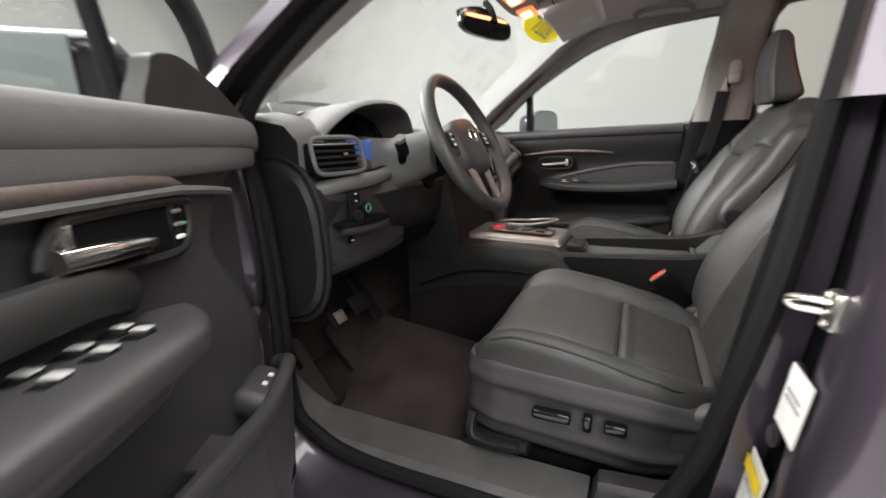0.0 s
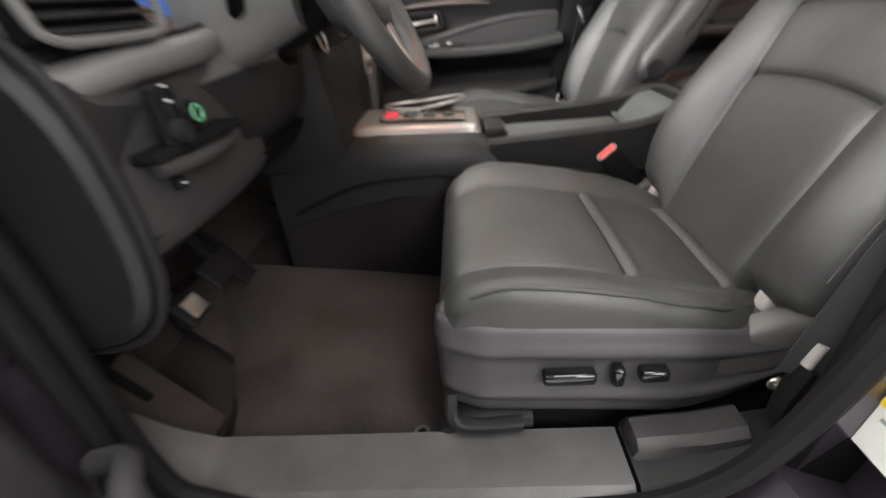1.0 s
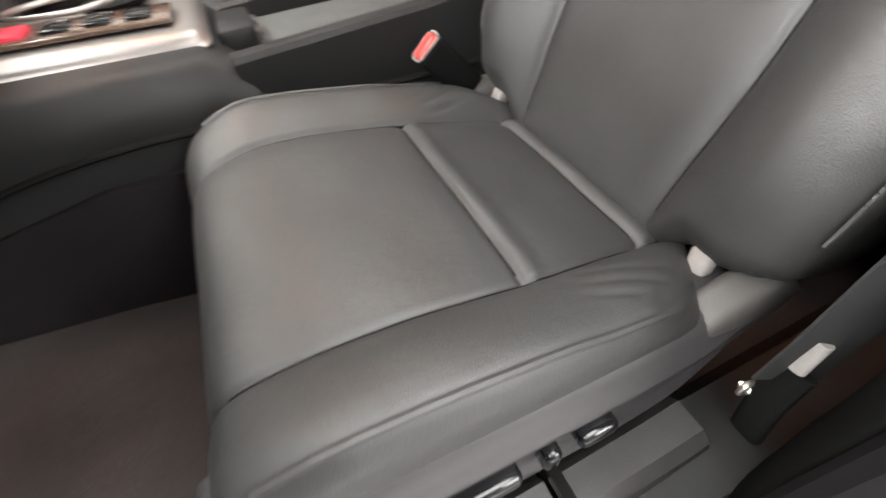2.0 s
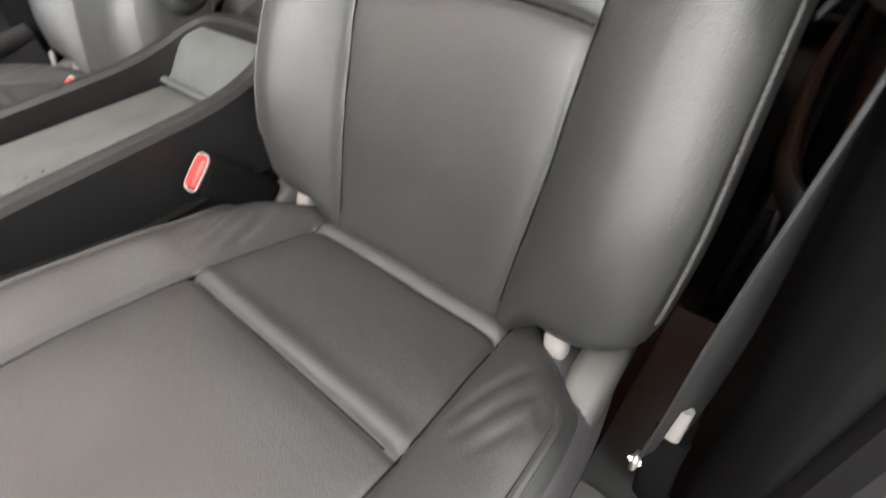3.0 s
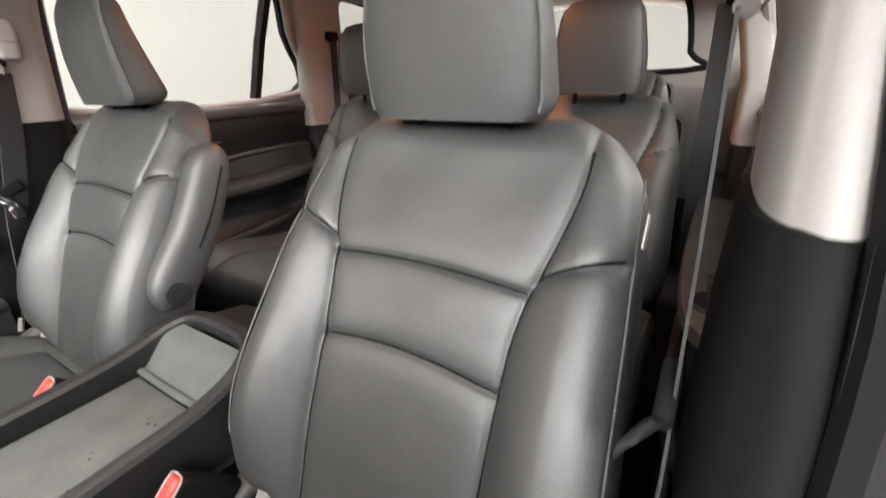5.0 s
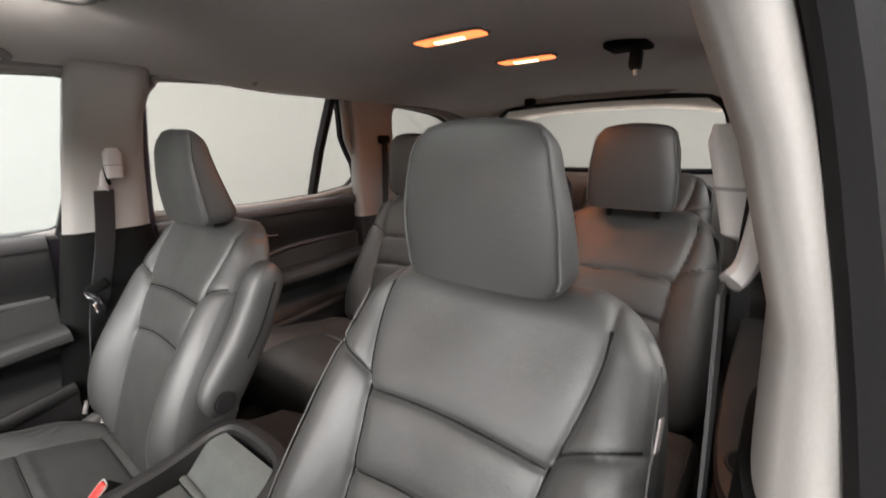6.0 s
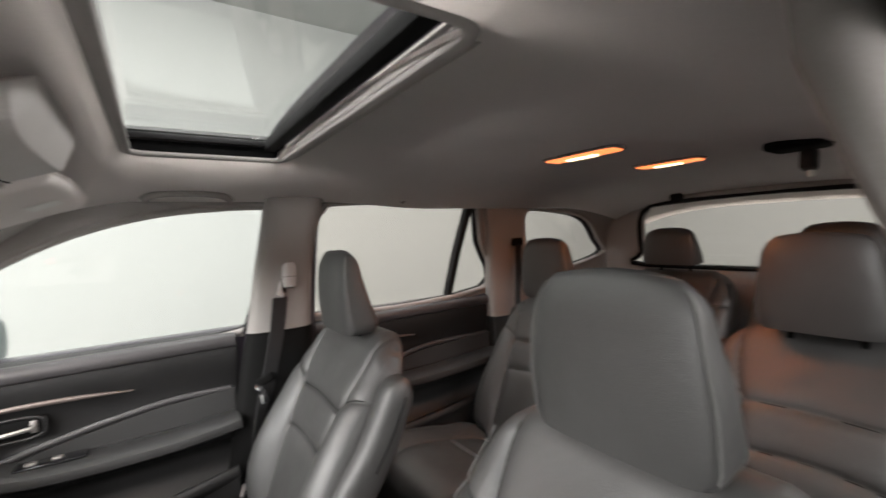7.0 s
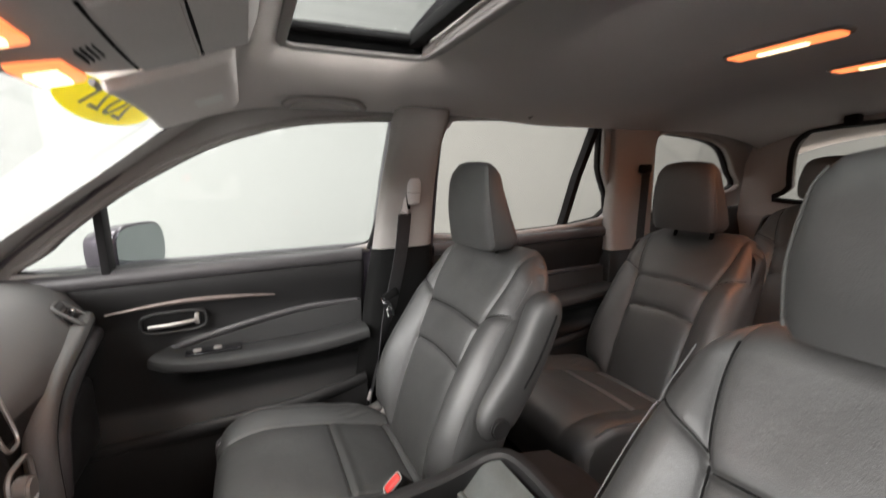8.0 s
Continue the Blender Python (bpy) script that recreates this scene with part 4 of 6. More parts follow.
        z = hz + tall * t
        ring = []
        for c, d in oval(1, 1, 44, 5.0):
            bulge = 0.003 * (1 - d * d) * (-1 if c < 0 else 1)
            ring.append((x_f + depth / 2 + depth / 2 * c + bulge, y0 + wy * d, z + 0.010 * (1 - d * d) * t))
        rings.append(ring)
        for side in (-1, 1):
            seam_lines[side].append((x_f + depth * 0.16, y0 + side * (wy * 0.985), z))
    head = part("headrest", loft(rings), LEATHER, ob, "black leather headrest", sharp=70)
    for side in (-1, 1):
        part("headrest_seam", sweep(seam_lines[side][1:-1], oval(0.0022, 0.0022, 6)), THREAD_DARK, head, "sewn headrest edge")
        part("headrest_post", rod(0.0065, 0.10 if front else 0.045, pose(fx + (0.05 if front else 0.07), y0 + side * 0.065, hz - (0.015 if front else 0.010), 0, lean * 0.6), 0.001, 12), DARK, ob, "dark headrest post")

    if front:
        # side shield with switches on the door side
        o = -s
        sx = -0.100 + x0
        def shield_h(u, q):
            return 0.012 + 0.010 * np.exp(-((q - 0.045) / 0.012) ** 2) + 0.008 * np.exp(-((q + 0.035 + 0.02 * np.clip(u, 0, 1)) / 0.010) ** 2) - 0.012 * step(0.12, 0.25, u) - 0.02 * (1 - step(-0.26, -0.18, u))
        v, f = pad_grid(0.50, 0.165, 0.02, shield_h, 0.05, lambda u, q, h: (sx + u, y0 + o * (0.233 + h), 0.656 + z0 + q * (1 - 0.55 * step(0.06, 0.25, u)) + 0.030 * step(0.06, 0.25, u) - 0.06 * u), 0.006, 4)
        # paler plastic stands in for side light falling on the shield
        shield = mesh_ob("side_shield", v, f, DOORSKIN, ob, "black moulded plastic side shield")
        if powered:
            part("side_tag", box((0.024, 0.002, 0.030), pose(0.265 + x0, y0 + o * 0.238, 1.140, 0, lean), 0.0005), TRIM, ob, "pale printed seat tag")
            for px, pz, w, h in ((-0.175, 0.678, 0.070, 0.020), (-0.112, 0.678, 0.016, 0.032), (-0.066, 0.678, 0.038, 0.020)):
                part("seat_switch", box((w, 0.022, h), pose(px + x0, y0 + o * 0.252, pz - 0.012 + z0), 0.006, 3), GLOSS, shield, "black power seat switch")
        for side in (-1, 1):
            part("rail", span(-0.34 + x0, 0.16 + x0, y0 + side * 0.20 - 0.022, y0 + side * 0.20 + 0.022, 0.495, 0.56, 0.008), DARK, ob, "black seat rail")
            part("rail_cover", sweep(smooth_line([(-0.355 + x0, y0 + side * 0.225, 0.50), (-0.35 + x0, y0 + side * 0.225, 0.55), (-0.30 + x0, y0 + side * 0.225, 0.572), (-0.22 + x0, y0 + side * 0.225, 0.572)], 5), oval(0.03, 0.014, 10, 3)), PLASTIC, ob, "black plastic rail cover")
        part("seat_frame", span(-0.30 + x0, 0.15 + x0, y0 - 0.205, y0 + 0.205, 0.55, 0.66 + z0, 0.02), DARK, ob)
        for side in (-1, 1):
            rings = [[(x + x0, y0 + side * (0.226 + 0.020 * c), z + z0 + high * d) for c, d in oval(1, 1, 18, 4)] for x, z, high in ((0.02, 0.668, 0.030), (0.05, 0.678, 0.042), (0.09, 0.690, 0.046), (0.125, 0.697, 0.038), (0.150, 0.702, 0.022), (0.158, 0.704, 0.008))]
            part("hinge_cover", loft(rings), TRIM_DARK, ob, "grey recliner hinge cover")
            part("hinge_bracket", box((0.022, 0.022, 0.030), pose(0.098 + x0, y0 + side * 0.186, 0.722 + z0, side * 12, 20, 0), 0.007, 3), TRIM, ob, "grey recliner bracket")
        part("slide_lever", sweep(smooth_line([(-0.335 + x0, y0 + o * 0.235, 0.625), (-0.335 + x0, y0 + o * 0.25, 0.59), (-0.31 + x0, y0 + o * 0.255, 0.575), (-0.235 + x0, y0 + o * 0.255, 0.578)], 5), oval(0.010, 0.011, 10, 3), up=(0, 1, 0)), PLASTIC, ob, "black seat slide lever")
    else:
        part("seat_base", span(x0 - 0.30, x0 + 0.12, y0 - 0.20, y0 + 0.20, 0.495, 0.62 + z0, 0.03, 3), DARK, ob)
    if armrest:
        ya = y0 + s * (wide / 2 + 0.022)
        line = smooth_line([(0.345, 1.165, 0), (0.32, 1.105, 0), (0.28, 1.025, 0), (0.228, 0.95, 0), (0.178, 0.882, 0)], 6)
        rings = []
        m = len(line)
        for i, q in enumerate(line):
            e = min(i, m - 1 - i) / 5
            g = math.sin(min(e, 1) * math.pi / 2) ** 0.6 if e > 0 else 0.12
            d = (line[min(i + 1, m - 1)] - line[max(i - 1, 0)])[:2]
            d = d / np.linalg.norm(d)
            w = 0.036 + 0.012 * i / m
            rings.append([(q[0] + x0 + d[1] * w * g * a * -1, ya + 0.034 * (0.5 + 0.5 * g) * b, q[1] + d[0] * w * g * a) for a, b in oval(1, 1, 20, 3)])
        arm = part("armrest", loft(rings), LEATHER, ob, "folded-up leather armrest", sharp=60)
        part("armrest_seam", sweep([(q[0] + x0 + 0.012, ya + s * 0.0345, q[1] + 0.01) for q in line[5:-8]], oval(0.0022, 0.0022, 6), up=(0, 1, 0)), DARK, arm, "dark sewn seam")
        part("armrest_pivot", rod(0.022, 0.014, pose(0.199 + x0, y0 + s * (wide / 2 + 0.058), 0.913) @ pose(0, 0, 0, 90), 0.004), PLASTIC, arm, "round pivot cap")
    return ob


seat("driver_seat", -0.404, 1, 0.0, 0.0, "black leather driver seat with power switches, upright headrest", "front seats", powered=True, head=(0.310, 1.226, 0.197))
seat("passenger_seat", 0.40, -1, 0.0, 0.008, "black leather passenger seat with folded-up armrest", "front seats", armrest=True, lean=23.0, head=(0.283, 1.238, 0.202))
for yy in (-0.39, 0.40):
    seat("captain_seat", yy, 1 if yy < 0 else -1, 0.81, -0.012, "dark leather second-row captain seat in warm lamp light", "second row seats", front=False, wide=0.50, head=(1.09, 1.222, 0.216))
for yy in (-0.28, 0.28):
    seat("third_row_seat", yy, 1 if yy < 0 else -1, 1.45, 0.05, "dark leather third-row seat under the rear window", "third row seats", front=False, wide=0.54, head=(1.75, 1.30, 0.152))


def buckle(name, x, y, z, s):
    ob = thing(name, "black seat belt buckle with a red release button", "buckle", "belt buckles", at=(x + 0.06, y, z - 0.1))
    m = pose(x, y, z, 0, -41, 0)
    body = part("body", box((0.046, 0.030, 0.10), m @ pose(0, 0, -0.053), 0.008, 3), DARK, ob)
    part("release_button", box((0.038, 0.021, 0.012), m @ pose(0, 0, -0.002), 0.005, 3), RED, body, "red release button")
    part("button_frame", tube([m @ Vector((0.022 * a, 0.0135 * b, 0.0)) for a, b in oval(1, 1, 16, 4)], 0.0014, 2, 6, True), TRIM, body, "pale frame round the button")
    part("stalk", sweep(smooth_line([(x + 0.03, y, z - 0.07), (x + 0.07, y + 0.005 * s, z - 0.11), (x + 0.10, y + 0.01 * s, z - 0.15)], 4), oval(0.012, 0.008, 8)), DARK, ob)
    part("stalk_bolt", rod(0.016, 0.03, pose(x + 0.125, y - s * 0.04, 0.72) @ pose(0, 0, 0, 90), 0.005), TRIM, ob, "pale steel anchor")


buckle("belt_buckle", 0.002, -0.178, 0.804, 1)
buckle("belt_buckle", -0.008, 0.18, 0.816, -1)


# ---------- centre console ----------
def console():
    ob = thing("centre_console", "black centre console with open tray and silver shifter panel", "console", at=(-0.2, 0, 0.42))
    # body: cross-sections along the car
    rows = ((-0.75, 0.15, 0.80), (-0.60, 0.155, 0.845), (-0.50, 0.158, 0.855), (-0.27, 0.155, 0.845), (-0.22, 0.145, 0.80), (0.10, 0.135, 0.80), (0.30, 0.135, 0.80))
    rings = []
    for x, w, z in rows:
        rings.append([(x, y * w, 0.42 + (z - 0.42) * h) for y, h in ((-1.10, 0.0), (-1.0, 0.5), (-0.98, 0.85), (-0.93, 0.97), (-0.82, 1.0), (0.82, 1.0), (0.93, 0.97), (0.98, 0.85), (1.0, 0.5), (1.10, 0.0))])
    part("body", loft(rings), PLASTIC, ob, sharp=50)
    # raised tray walls that sweep up to the rear
    half = [(-0.24, 0.118, 0.832), (-0.05, 0.118, 0.840), (0.06, 0.118, 0.846), (0.12, 0.116, 0.857), (0.165, 0.108, 0.872), (0.195, 0.085, 0.881), (0.206, 0.04, 0.884)]
    line = smooth_line([(x, -y, z) for x, y, z in half] + half[::-1], 6)
    part("tray_wall", sweep(line, [(0.018, -0.11), (0.018, -0.008), (0.013, -0.001), (0.004, 0.0015), (-0.006, 0.0), (-0.012, -0.006), (-0.013, -0.11)]), PLASTIC, ob, "raised console wall sweeping up round the back")
    part("tray_mat", span(-0.20, 0.095, -0.098, 0.098, 0.798, 0.806, 0.003), RUBBER, ob, "grey rubber tray mat")
    prof = smooth_line([(0.100, 0.806, 0), (0.115, 0.818, 0), (0.133, 0.838, 0), (0.153, 0.857, 0), (0.182, 0.868, 0)], 5)
    b = loft([[(0.182 + (q[0] - 0.182) * g, y, q[1]) for q in prof] + [(0.195, y, 0.79), (0.10, y, 0.79)] for y, g in ((-0.108, 0.93), (-0.10, 0.98), (-0.06, 1.0), (0.06, 1.0), (0.10, 0.98), (0.108, 0.93))])
    part("tray_step", sweep([(0.102, -0.10, 0.812), (0.100, 0.0, 0.812), (0.102, 0.10, 0.812)], oval(0.007, 0.005, 10)), RUBBER, ob, "rounded step behind the tray")
    part("rear_cover", loft([[(x, y, z) for x, z in ((0.17, 0.80), (0.205, 0.862), (0.31, 0.84), (0.40, 0.77), (0.42, 0.50), (0.17, 0.50))] for y in (-0.10, -0.09, 0.09, 0.10)]), PLASTIC, ob, "black rounded console back")
    part("ramp", b, RUBBER, ob, "smooth grey ramp behind the tray")
    # shifter panel
    v, f = pad_grid(0.30, 0.20, 0.02, lambda u, q: 0 * u, 0.02, lambda u, q, h: (-0.405 + u, q, 0.868 + h - 0.05 * u), 0.02, 4)
    mesh_ob("shifter_panel", v, f, CHROMED, ob, "satin silver shifter panel")
    part("gloss_insert", box((0.20, 0.075, 0.006), pose(-0.39, -0.03, 0.874, 0, 2.5), 0.002), WOOD, ob, "glossy brown shift button panel")
    for i, mat in enumerate((REDLIT, GLOSS, GLOSS, GLOSS)):
        part("shift_button", box((0.03, 0.045, 0.008), pose(-0.465 + 0.046 * i, -0.03, 0.881 - 0.002 * i, 0, 2.5), 0.003), mat, ob)
    part("cup_ring", tube([(-0.39 + 0.10 * math.cos(a), 0.05 + 0.045 * math.sin(a), 0.884 + 0.012 * max(0, math.cos(a))) for a in np.linspace(0, 2 * math.pi, 13)[:-1]], 0.0035, 4, 8, True), CHROMED, ob, "satin ring round the cup holder")
    part("cup_well", rod(0.04, 0.01, pose(-0.36, 0.05, 0.874), 0.003, r2=0.043), DARK, ob, "dark cup holder")
    part("socket_panel", box((0.05, 0.10, 0.05), pose(-0.222, 0.0, 0.815), 0.008), PLASTIC, ob)
    part("usb_socket", box((0.008, 0.03, 0.014), pose(-0.195, -0.03, 0.822), 0.002), TRIM_DARK, ob, "grey socket frame")
    part("usb_socket", box((0.008, 0.03, 0.014), pose(-0.195, 0.02, 0.822), 0.002), TRIM_DARK, ob, "grey socket frame")
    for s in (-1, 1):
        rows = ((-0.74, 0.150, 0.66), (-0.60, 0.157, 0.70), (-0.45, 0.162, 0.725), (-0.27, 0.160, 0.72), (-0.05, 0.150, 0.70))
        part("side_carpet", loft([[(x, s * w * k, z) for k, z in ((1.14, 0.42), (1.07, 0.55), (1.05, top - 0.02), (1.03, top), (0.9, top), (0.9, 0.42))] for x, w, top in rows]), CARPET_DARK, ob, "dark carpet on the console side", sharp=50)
    part("side_edge", sweep(smooth_line([(-0.70, -0.165, 0.70), (-0.55, -0.17, 0.76), (-0.40, -0.168, 0.775), (-0.25, -0.16, 0.765), (0.1, -0.15, 0.75)], 5), oval(0.006, 0.004, 8)), DARK, ob, "shut line along the console")


console()


def crumbs():
    rng = random.Random(5)
    b = bmesh.new()
    for _ in range(14):
        x, y = rng.uniform(-0.17, 0.06), rng.uniform(-0.085, -0.02)
        bmesh.ops.create_icosphere(b, subdivisions=1, radius=rng.uniform(0.0007, 0.0017), matrix=pose(x, y, 0.8068) @ Matrix.Diagonal((1.5, 1.0, 0.5, 1)))
    ob = part("crumbs", b, DARK, None)
    tagged(ob, "dark crumbs scattered on the rubber tray mat", "crumbs", "", "stuff")


crumbs()


# ---------- dashboard ----------
def dashboard():
    ob = thing("dashboard", "charcoal dashboard with hooded gauges and round-edged vents", "dashboard", at=(-0.9, 0, 0.9))
    prof = [(-1.20, 1.09), (-1.18, 1.155), (-1.05, 1.185), (-0.88, 1.205), (-0.74, 1.205), (-0.665, 1.19), (-0.635, 1.165), (-0.63, 1.10), (-0.60, 1.085), (-0.592, 1.05), (-0.605, 0.96), (-0.66, 0.90), (-0.80, 0.86), (-1.0, 0.84), (-1.20, 0.9)]
    rings = []
    for y in np.linspace(-0.71, 0.78, 53):
        e = abs(y) / 0.78
        hood = 0.075 * (max(0.0, 1 - max(0.0, -0.47 - y) / 0.31) if y < -0.36 else math.exp(-(((y + 0.36) / 0.15) ** 4)))
        ring = []
        for x, z in prof:
            well = float(step(-0.63, -0.60, y) * (1 - step(-0.20, -0.17, y)))
            dz = hood * float(step(1.12, 1.2, z)) * float(step(-1.12, -0.85, x) * (1 - step(-0.86, -0.80, x) * well))
            if x > -0.82 and z > 1.09:
                x, z = x - well * 0.13, z - well * (0.03 if z > 1.15 else 0)
            back = 0.03 * e ** 3 * (1 if z < 1.15 else 0.6)
            slope = float(step(0.15, 0.45, y))
            right = slope * (0.02 if z > 1.0 else 0) + slope * {1.19: -0.03, 1.165: -0.02, 1.10: 0.022}.get(z, 0.0)
            ring.append((x - back + right, y, z + dz - 0.012 * e ** 4))
        rings.append(ring)
    skin = part("pad", loft(rings), SOFT, ob, "soft charcoal dash skin over a black lower dash", sharp=55)
    skin.data.materials.append(PLASTIC)
    for poly in skin.data.polygons:
        poly.material_index = 1 if poly.center.z < (1.075 if abs(poly.center.y) > 0.6 else 1.045) else 0
    # hood over the gauges: a curved shell, open to the driver
    arch = smooth_line([(0, -0.615, 1.155), (0, -0.595, 1.19), (0, -0.53, 1.235), (0, -0.465, 1.258), (0, -0.38, 1.268), (0, -0.29, 1.264), (0, -0.215, 1.236), (0, -0.175, 1.165)], 6)
    rings = []
    for x, dz, grow in ((-0.655, -0.010, 1.0), (-0.66, -0.002, 1.012), (-0.70, 0.0, 1.015), (-0.80, -0.006, 1.0), (-0.92, -0.035, 0.97), (-0.925, -0.045, 0.96), (-0.80, -0.018, 0.965), (-0.70, -0.014, 0.972), (-0.662, -0.014, 0.985)):
        rings.append([(x + 0.03 * (abs(q[1] + 0.40) / 0.23) ** 2 * -1, -0.40 + (q[1] + 0.40) * grow, q[2] + dz) for q in arch])
    b = bmesh.new()
    vs = [[b.verts.new(q) for q in r] for r in rings]
    for k in range(len(vs)):
        r, q = vs[k], vs[(k + 1) % len(vs)]
        for a in range(len(r) - 1):
            b.faces.new((r[a], r[a + 1], q[a + 1], q[a]))
    part("hood", b, SOFT, ob, "curved hood over the gauges", sharp=60)
    face = part("gauge_face", box((0.01, 0.42, 0.15), pose(-0.79, -0.40, 1.185, 0, -18), 0.004), GLOSS, ob, "black gauge face")
    for gy, r in ((-0.52, 0.052), (-0.40, 0.058), (-0.28, 0.052)):
        part("gauge_ring", tube([(-0.782 - 0.33 * r * math.sin(a), gy + r * math.cos(a), 1.185 + r * math.sin(a)) for a in np.linspace(0, 2 * math.pi, 17)[:-1]], 0.003, 3, 6, True, up=(1, 0, 0)), GLOSS, face, "dark gauge ring")
    screen = part("screen_body", box((0.05, 0.11, 0.062), pose(-0.684, -0.495, 1.142, 0, -12, 0), 0.004), GLOSS, ob, "black display body")
    part("gauge_screen", box((0.004, 0.095, 0.05), pose(-0.657, -0.495, 1.145, 0, -12, 0), 0.002), SCREEN, screen, "lit blue display")
    part("gauge_needle", box((0.004, 0.03, 0.006), pose(-0.66, -0.362, 1.145, 30, -18), 0.001), REDLIT, ob, "red lit needle")
    part("gauge_mark", box((0.004, 0.02, 0.014), pose(-0.66, -0.366, 1.157, 0, -18), 0.002), WHITEMARK, ob)
    part("trim_band", sweep(smooth_line([(-0.625, -0.60, 1.125), (-0.64, -0.55, 1.115), (-0.66, -0.45, 1.10)], 5), oval(0.006, 0.022, 10, 3), up=(0, 0, 1)), WOOD, ob, "glossy brown trim band")
    vents(ob)
    # end cap by the driver door
    rings = []
    for yy, g in ((-0.690, 1.0), (-0.714, 0.97), (-0.722, 0.9)):
        rings.append([(-0.735 + 0.123 * g * c, yy, 0.968 + 0.170 * g * d) for c, d in oval(1, 1, 30, 2.6)])
    part("end_cap", loft(rings), PLASTIC, ob, "large rounded black end cap")
    part("end_cap_edge", tube([(-0.735 + 0.126 * c, -0.706, 0.968 + 0.173 * d) for c, d in oval(1, 1, 30, 2.6)], 0.006, 2, 8, True, up=(0, 1, 0)), PLASTIC, ob, "rounded edge of the end cap")
    # knee panel with switches
    v, f = pad_grid(0.36, 0.19, 0.025, lambda u, q: 0.008 - 0.02 * (u / 0.18) ** 2, 0.04, lambda u, q, h: (-0.612 + h * 1 + 0.15 * (q - 0.03) * 0.4, -0.535 + u, 0.985 + q), 0.012, 4)
    mesh_ob("knee_panel", v, f, KNEE, ob, "charcoal driver knee panel")
    ledge = smooth_line([(-0.645, -0.685, 1.072), (-0.622, -0.655, 1.078), (-0.612, -0.60, 1.081), (-0.610, -0.53, 1.084), (-0.622, -0.465, 1.088)], 6)
    # paler than the knee panel: sheen from above is put into the colour
    part("knee_ledge", sweep(ledge, oval(0.024, 0.017, 16, 2.4), up=(0, 0, 1)), SOFT, ob, "rounded charcoal ledge over the knee panel")
    part("ledge_gap", sweep([Vector(q) + Vector((0.006, 0, 0.019)) for q in ledge], oval(0.003, 0.003, 6), up=(0, 0, 1)), DARK, ob, "dark shut line under the vents")
    pocket = part("coin_pocket", box((0.05, 0.15, 0.012), pose(-0.600, -0.60, 1.000, 0, 0, -6), 0.005), DARK, ob, "dark slot across the knee panel")
    part("pocket_lip", sweep(smooth_line([(-0.590, -0.675, 0.990), (-0.580, -0.62, 0.985), (-0.581, -0.56, 0.983), (-0.592, -0.51, 0.985)], 5), oval(0.006, 0.008, 10), up=(0, 0, 1)), KNEE, pocket, "rounded lower lip of the slot")
    plate = part("switch_plate", box((0.012, 0.036, 0.075), pose(-0.588, -0.635, 1.027), 0.005), GLOSS, ob, "gloss black switch plate")
    part("mirror_knob", rod(0.012, 0.018, pose(-0.580, -0.635, 1.017) @ pose(0, 0, 0, 0, 90), 0.003), PLASTIC, plate)
    for k, dz in enumerate((0.02, 0.034, -0.02)):
        part("switch_mark", box((0.003, 0.006, 0.002), pose(-0.5805, -0.635, 1.027 + dz), 0.001), WHITEMARK, plate)
    eco = part("eco_button", rod(0.014, 0.01, pose(-0.588, -0.592, 1.026) @ pose(0, 0, 0, 0, 90), 0.003), GLOSS, ob, "round button with a green mark")
    part("eco_mark", tube([(-0.5825, -0.592 + 0.0085 * math.cos(a), 1.026 + 0.0085 * math.sin(a)) for a in np.linspace(0, 2 * math.pi, 13)[:-1]], 0.0013, 2, 6, True, up=(1, 0, 0)), GREEN, eco, "green ring mark")
    for (dy, dz) in ((-0.645, 0.985), (-0.625, 0.99), (-0.64, 0.965)):
        aux = part("aux_switch", box((0.008, 0.014, 0.014), pose(-0.60, dy, dz), 0.002), GLOSS, ob, "small black switch")
        part("aux_mark", box((0.003, 0.005, 0.002), pose(-0.594, dy, dz), 0.001), WHITEMARK, aux)
    # column cover
    rings = [[(x, -0.40 + wy * c, z + wz * d) for c, d in oval(1, 1, 24, 3)] for x, z, wy, wz in ((-0.72, 1.10, 0.07, 0.075), (-0.62, 1.105, 0.062, 0.066), (-0.55, 1.125, 0.055, 0.058), (-0.50, 1.14, 0.05, 0.05))]
    part("column_cover", loft(rings), SOFT, ob, "dark steering column cover")
    part("ignition_collar", rod(0.02, 0.02, pose(-0.56, -0.345, 1.06, 0, 70), 0.004), DARK, ob, "dark ignition collar")
    part("stalk", tube([(-0.605, -0.395, 1.085), (-0.57, -0.455, 1.12), (-0.552, -0.487, 1.142)], 0.0105, 5, 10), DARK, ob, "black indicator stalk")
    part("stalk_end", rod(0.0135, 0.04, pose(-0.548, -0.492, 1.148) @ pose(0, 0, 0, 44, 12, 0), 0.004), DARK, ob, "ribbed stalk end")
    part("stalk_cap", rod(0.014, 0.010, pose(-0.543, -0.508, 1.166) @ pose(0, 0, 0, 44, 12, 0), 0.003), TRIM_DARK, ob, "grey stalk tip")
    # lower dark mass over the pedals
    part("lower_cover", loft([[(x, y, z) for x, z in ((-0.62, 0.92), (-0.66, 0.87), (-0.85, 0.83), (-1.2, 0.83), (-1.2, 0.95))] for y in (-0.69, 0.76)]), DARK, ob, "black lower dash cover")
    # glovebox side padding
    roll = smooth_line([(-0.615, 0.745, 1.082), (-0.602, 0.66, 1.082), (-0.592, 0.55, 1.066), (-0.586, 0.45, 1.048), (-0.582, 0.385, 1.022), (-0.580, 0.35, 0.982), (-0.580, 0.34, 0.93), (-0.584, 0.35, 0.86), (-0.594, 0.365, 0.80)], 6)
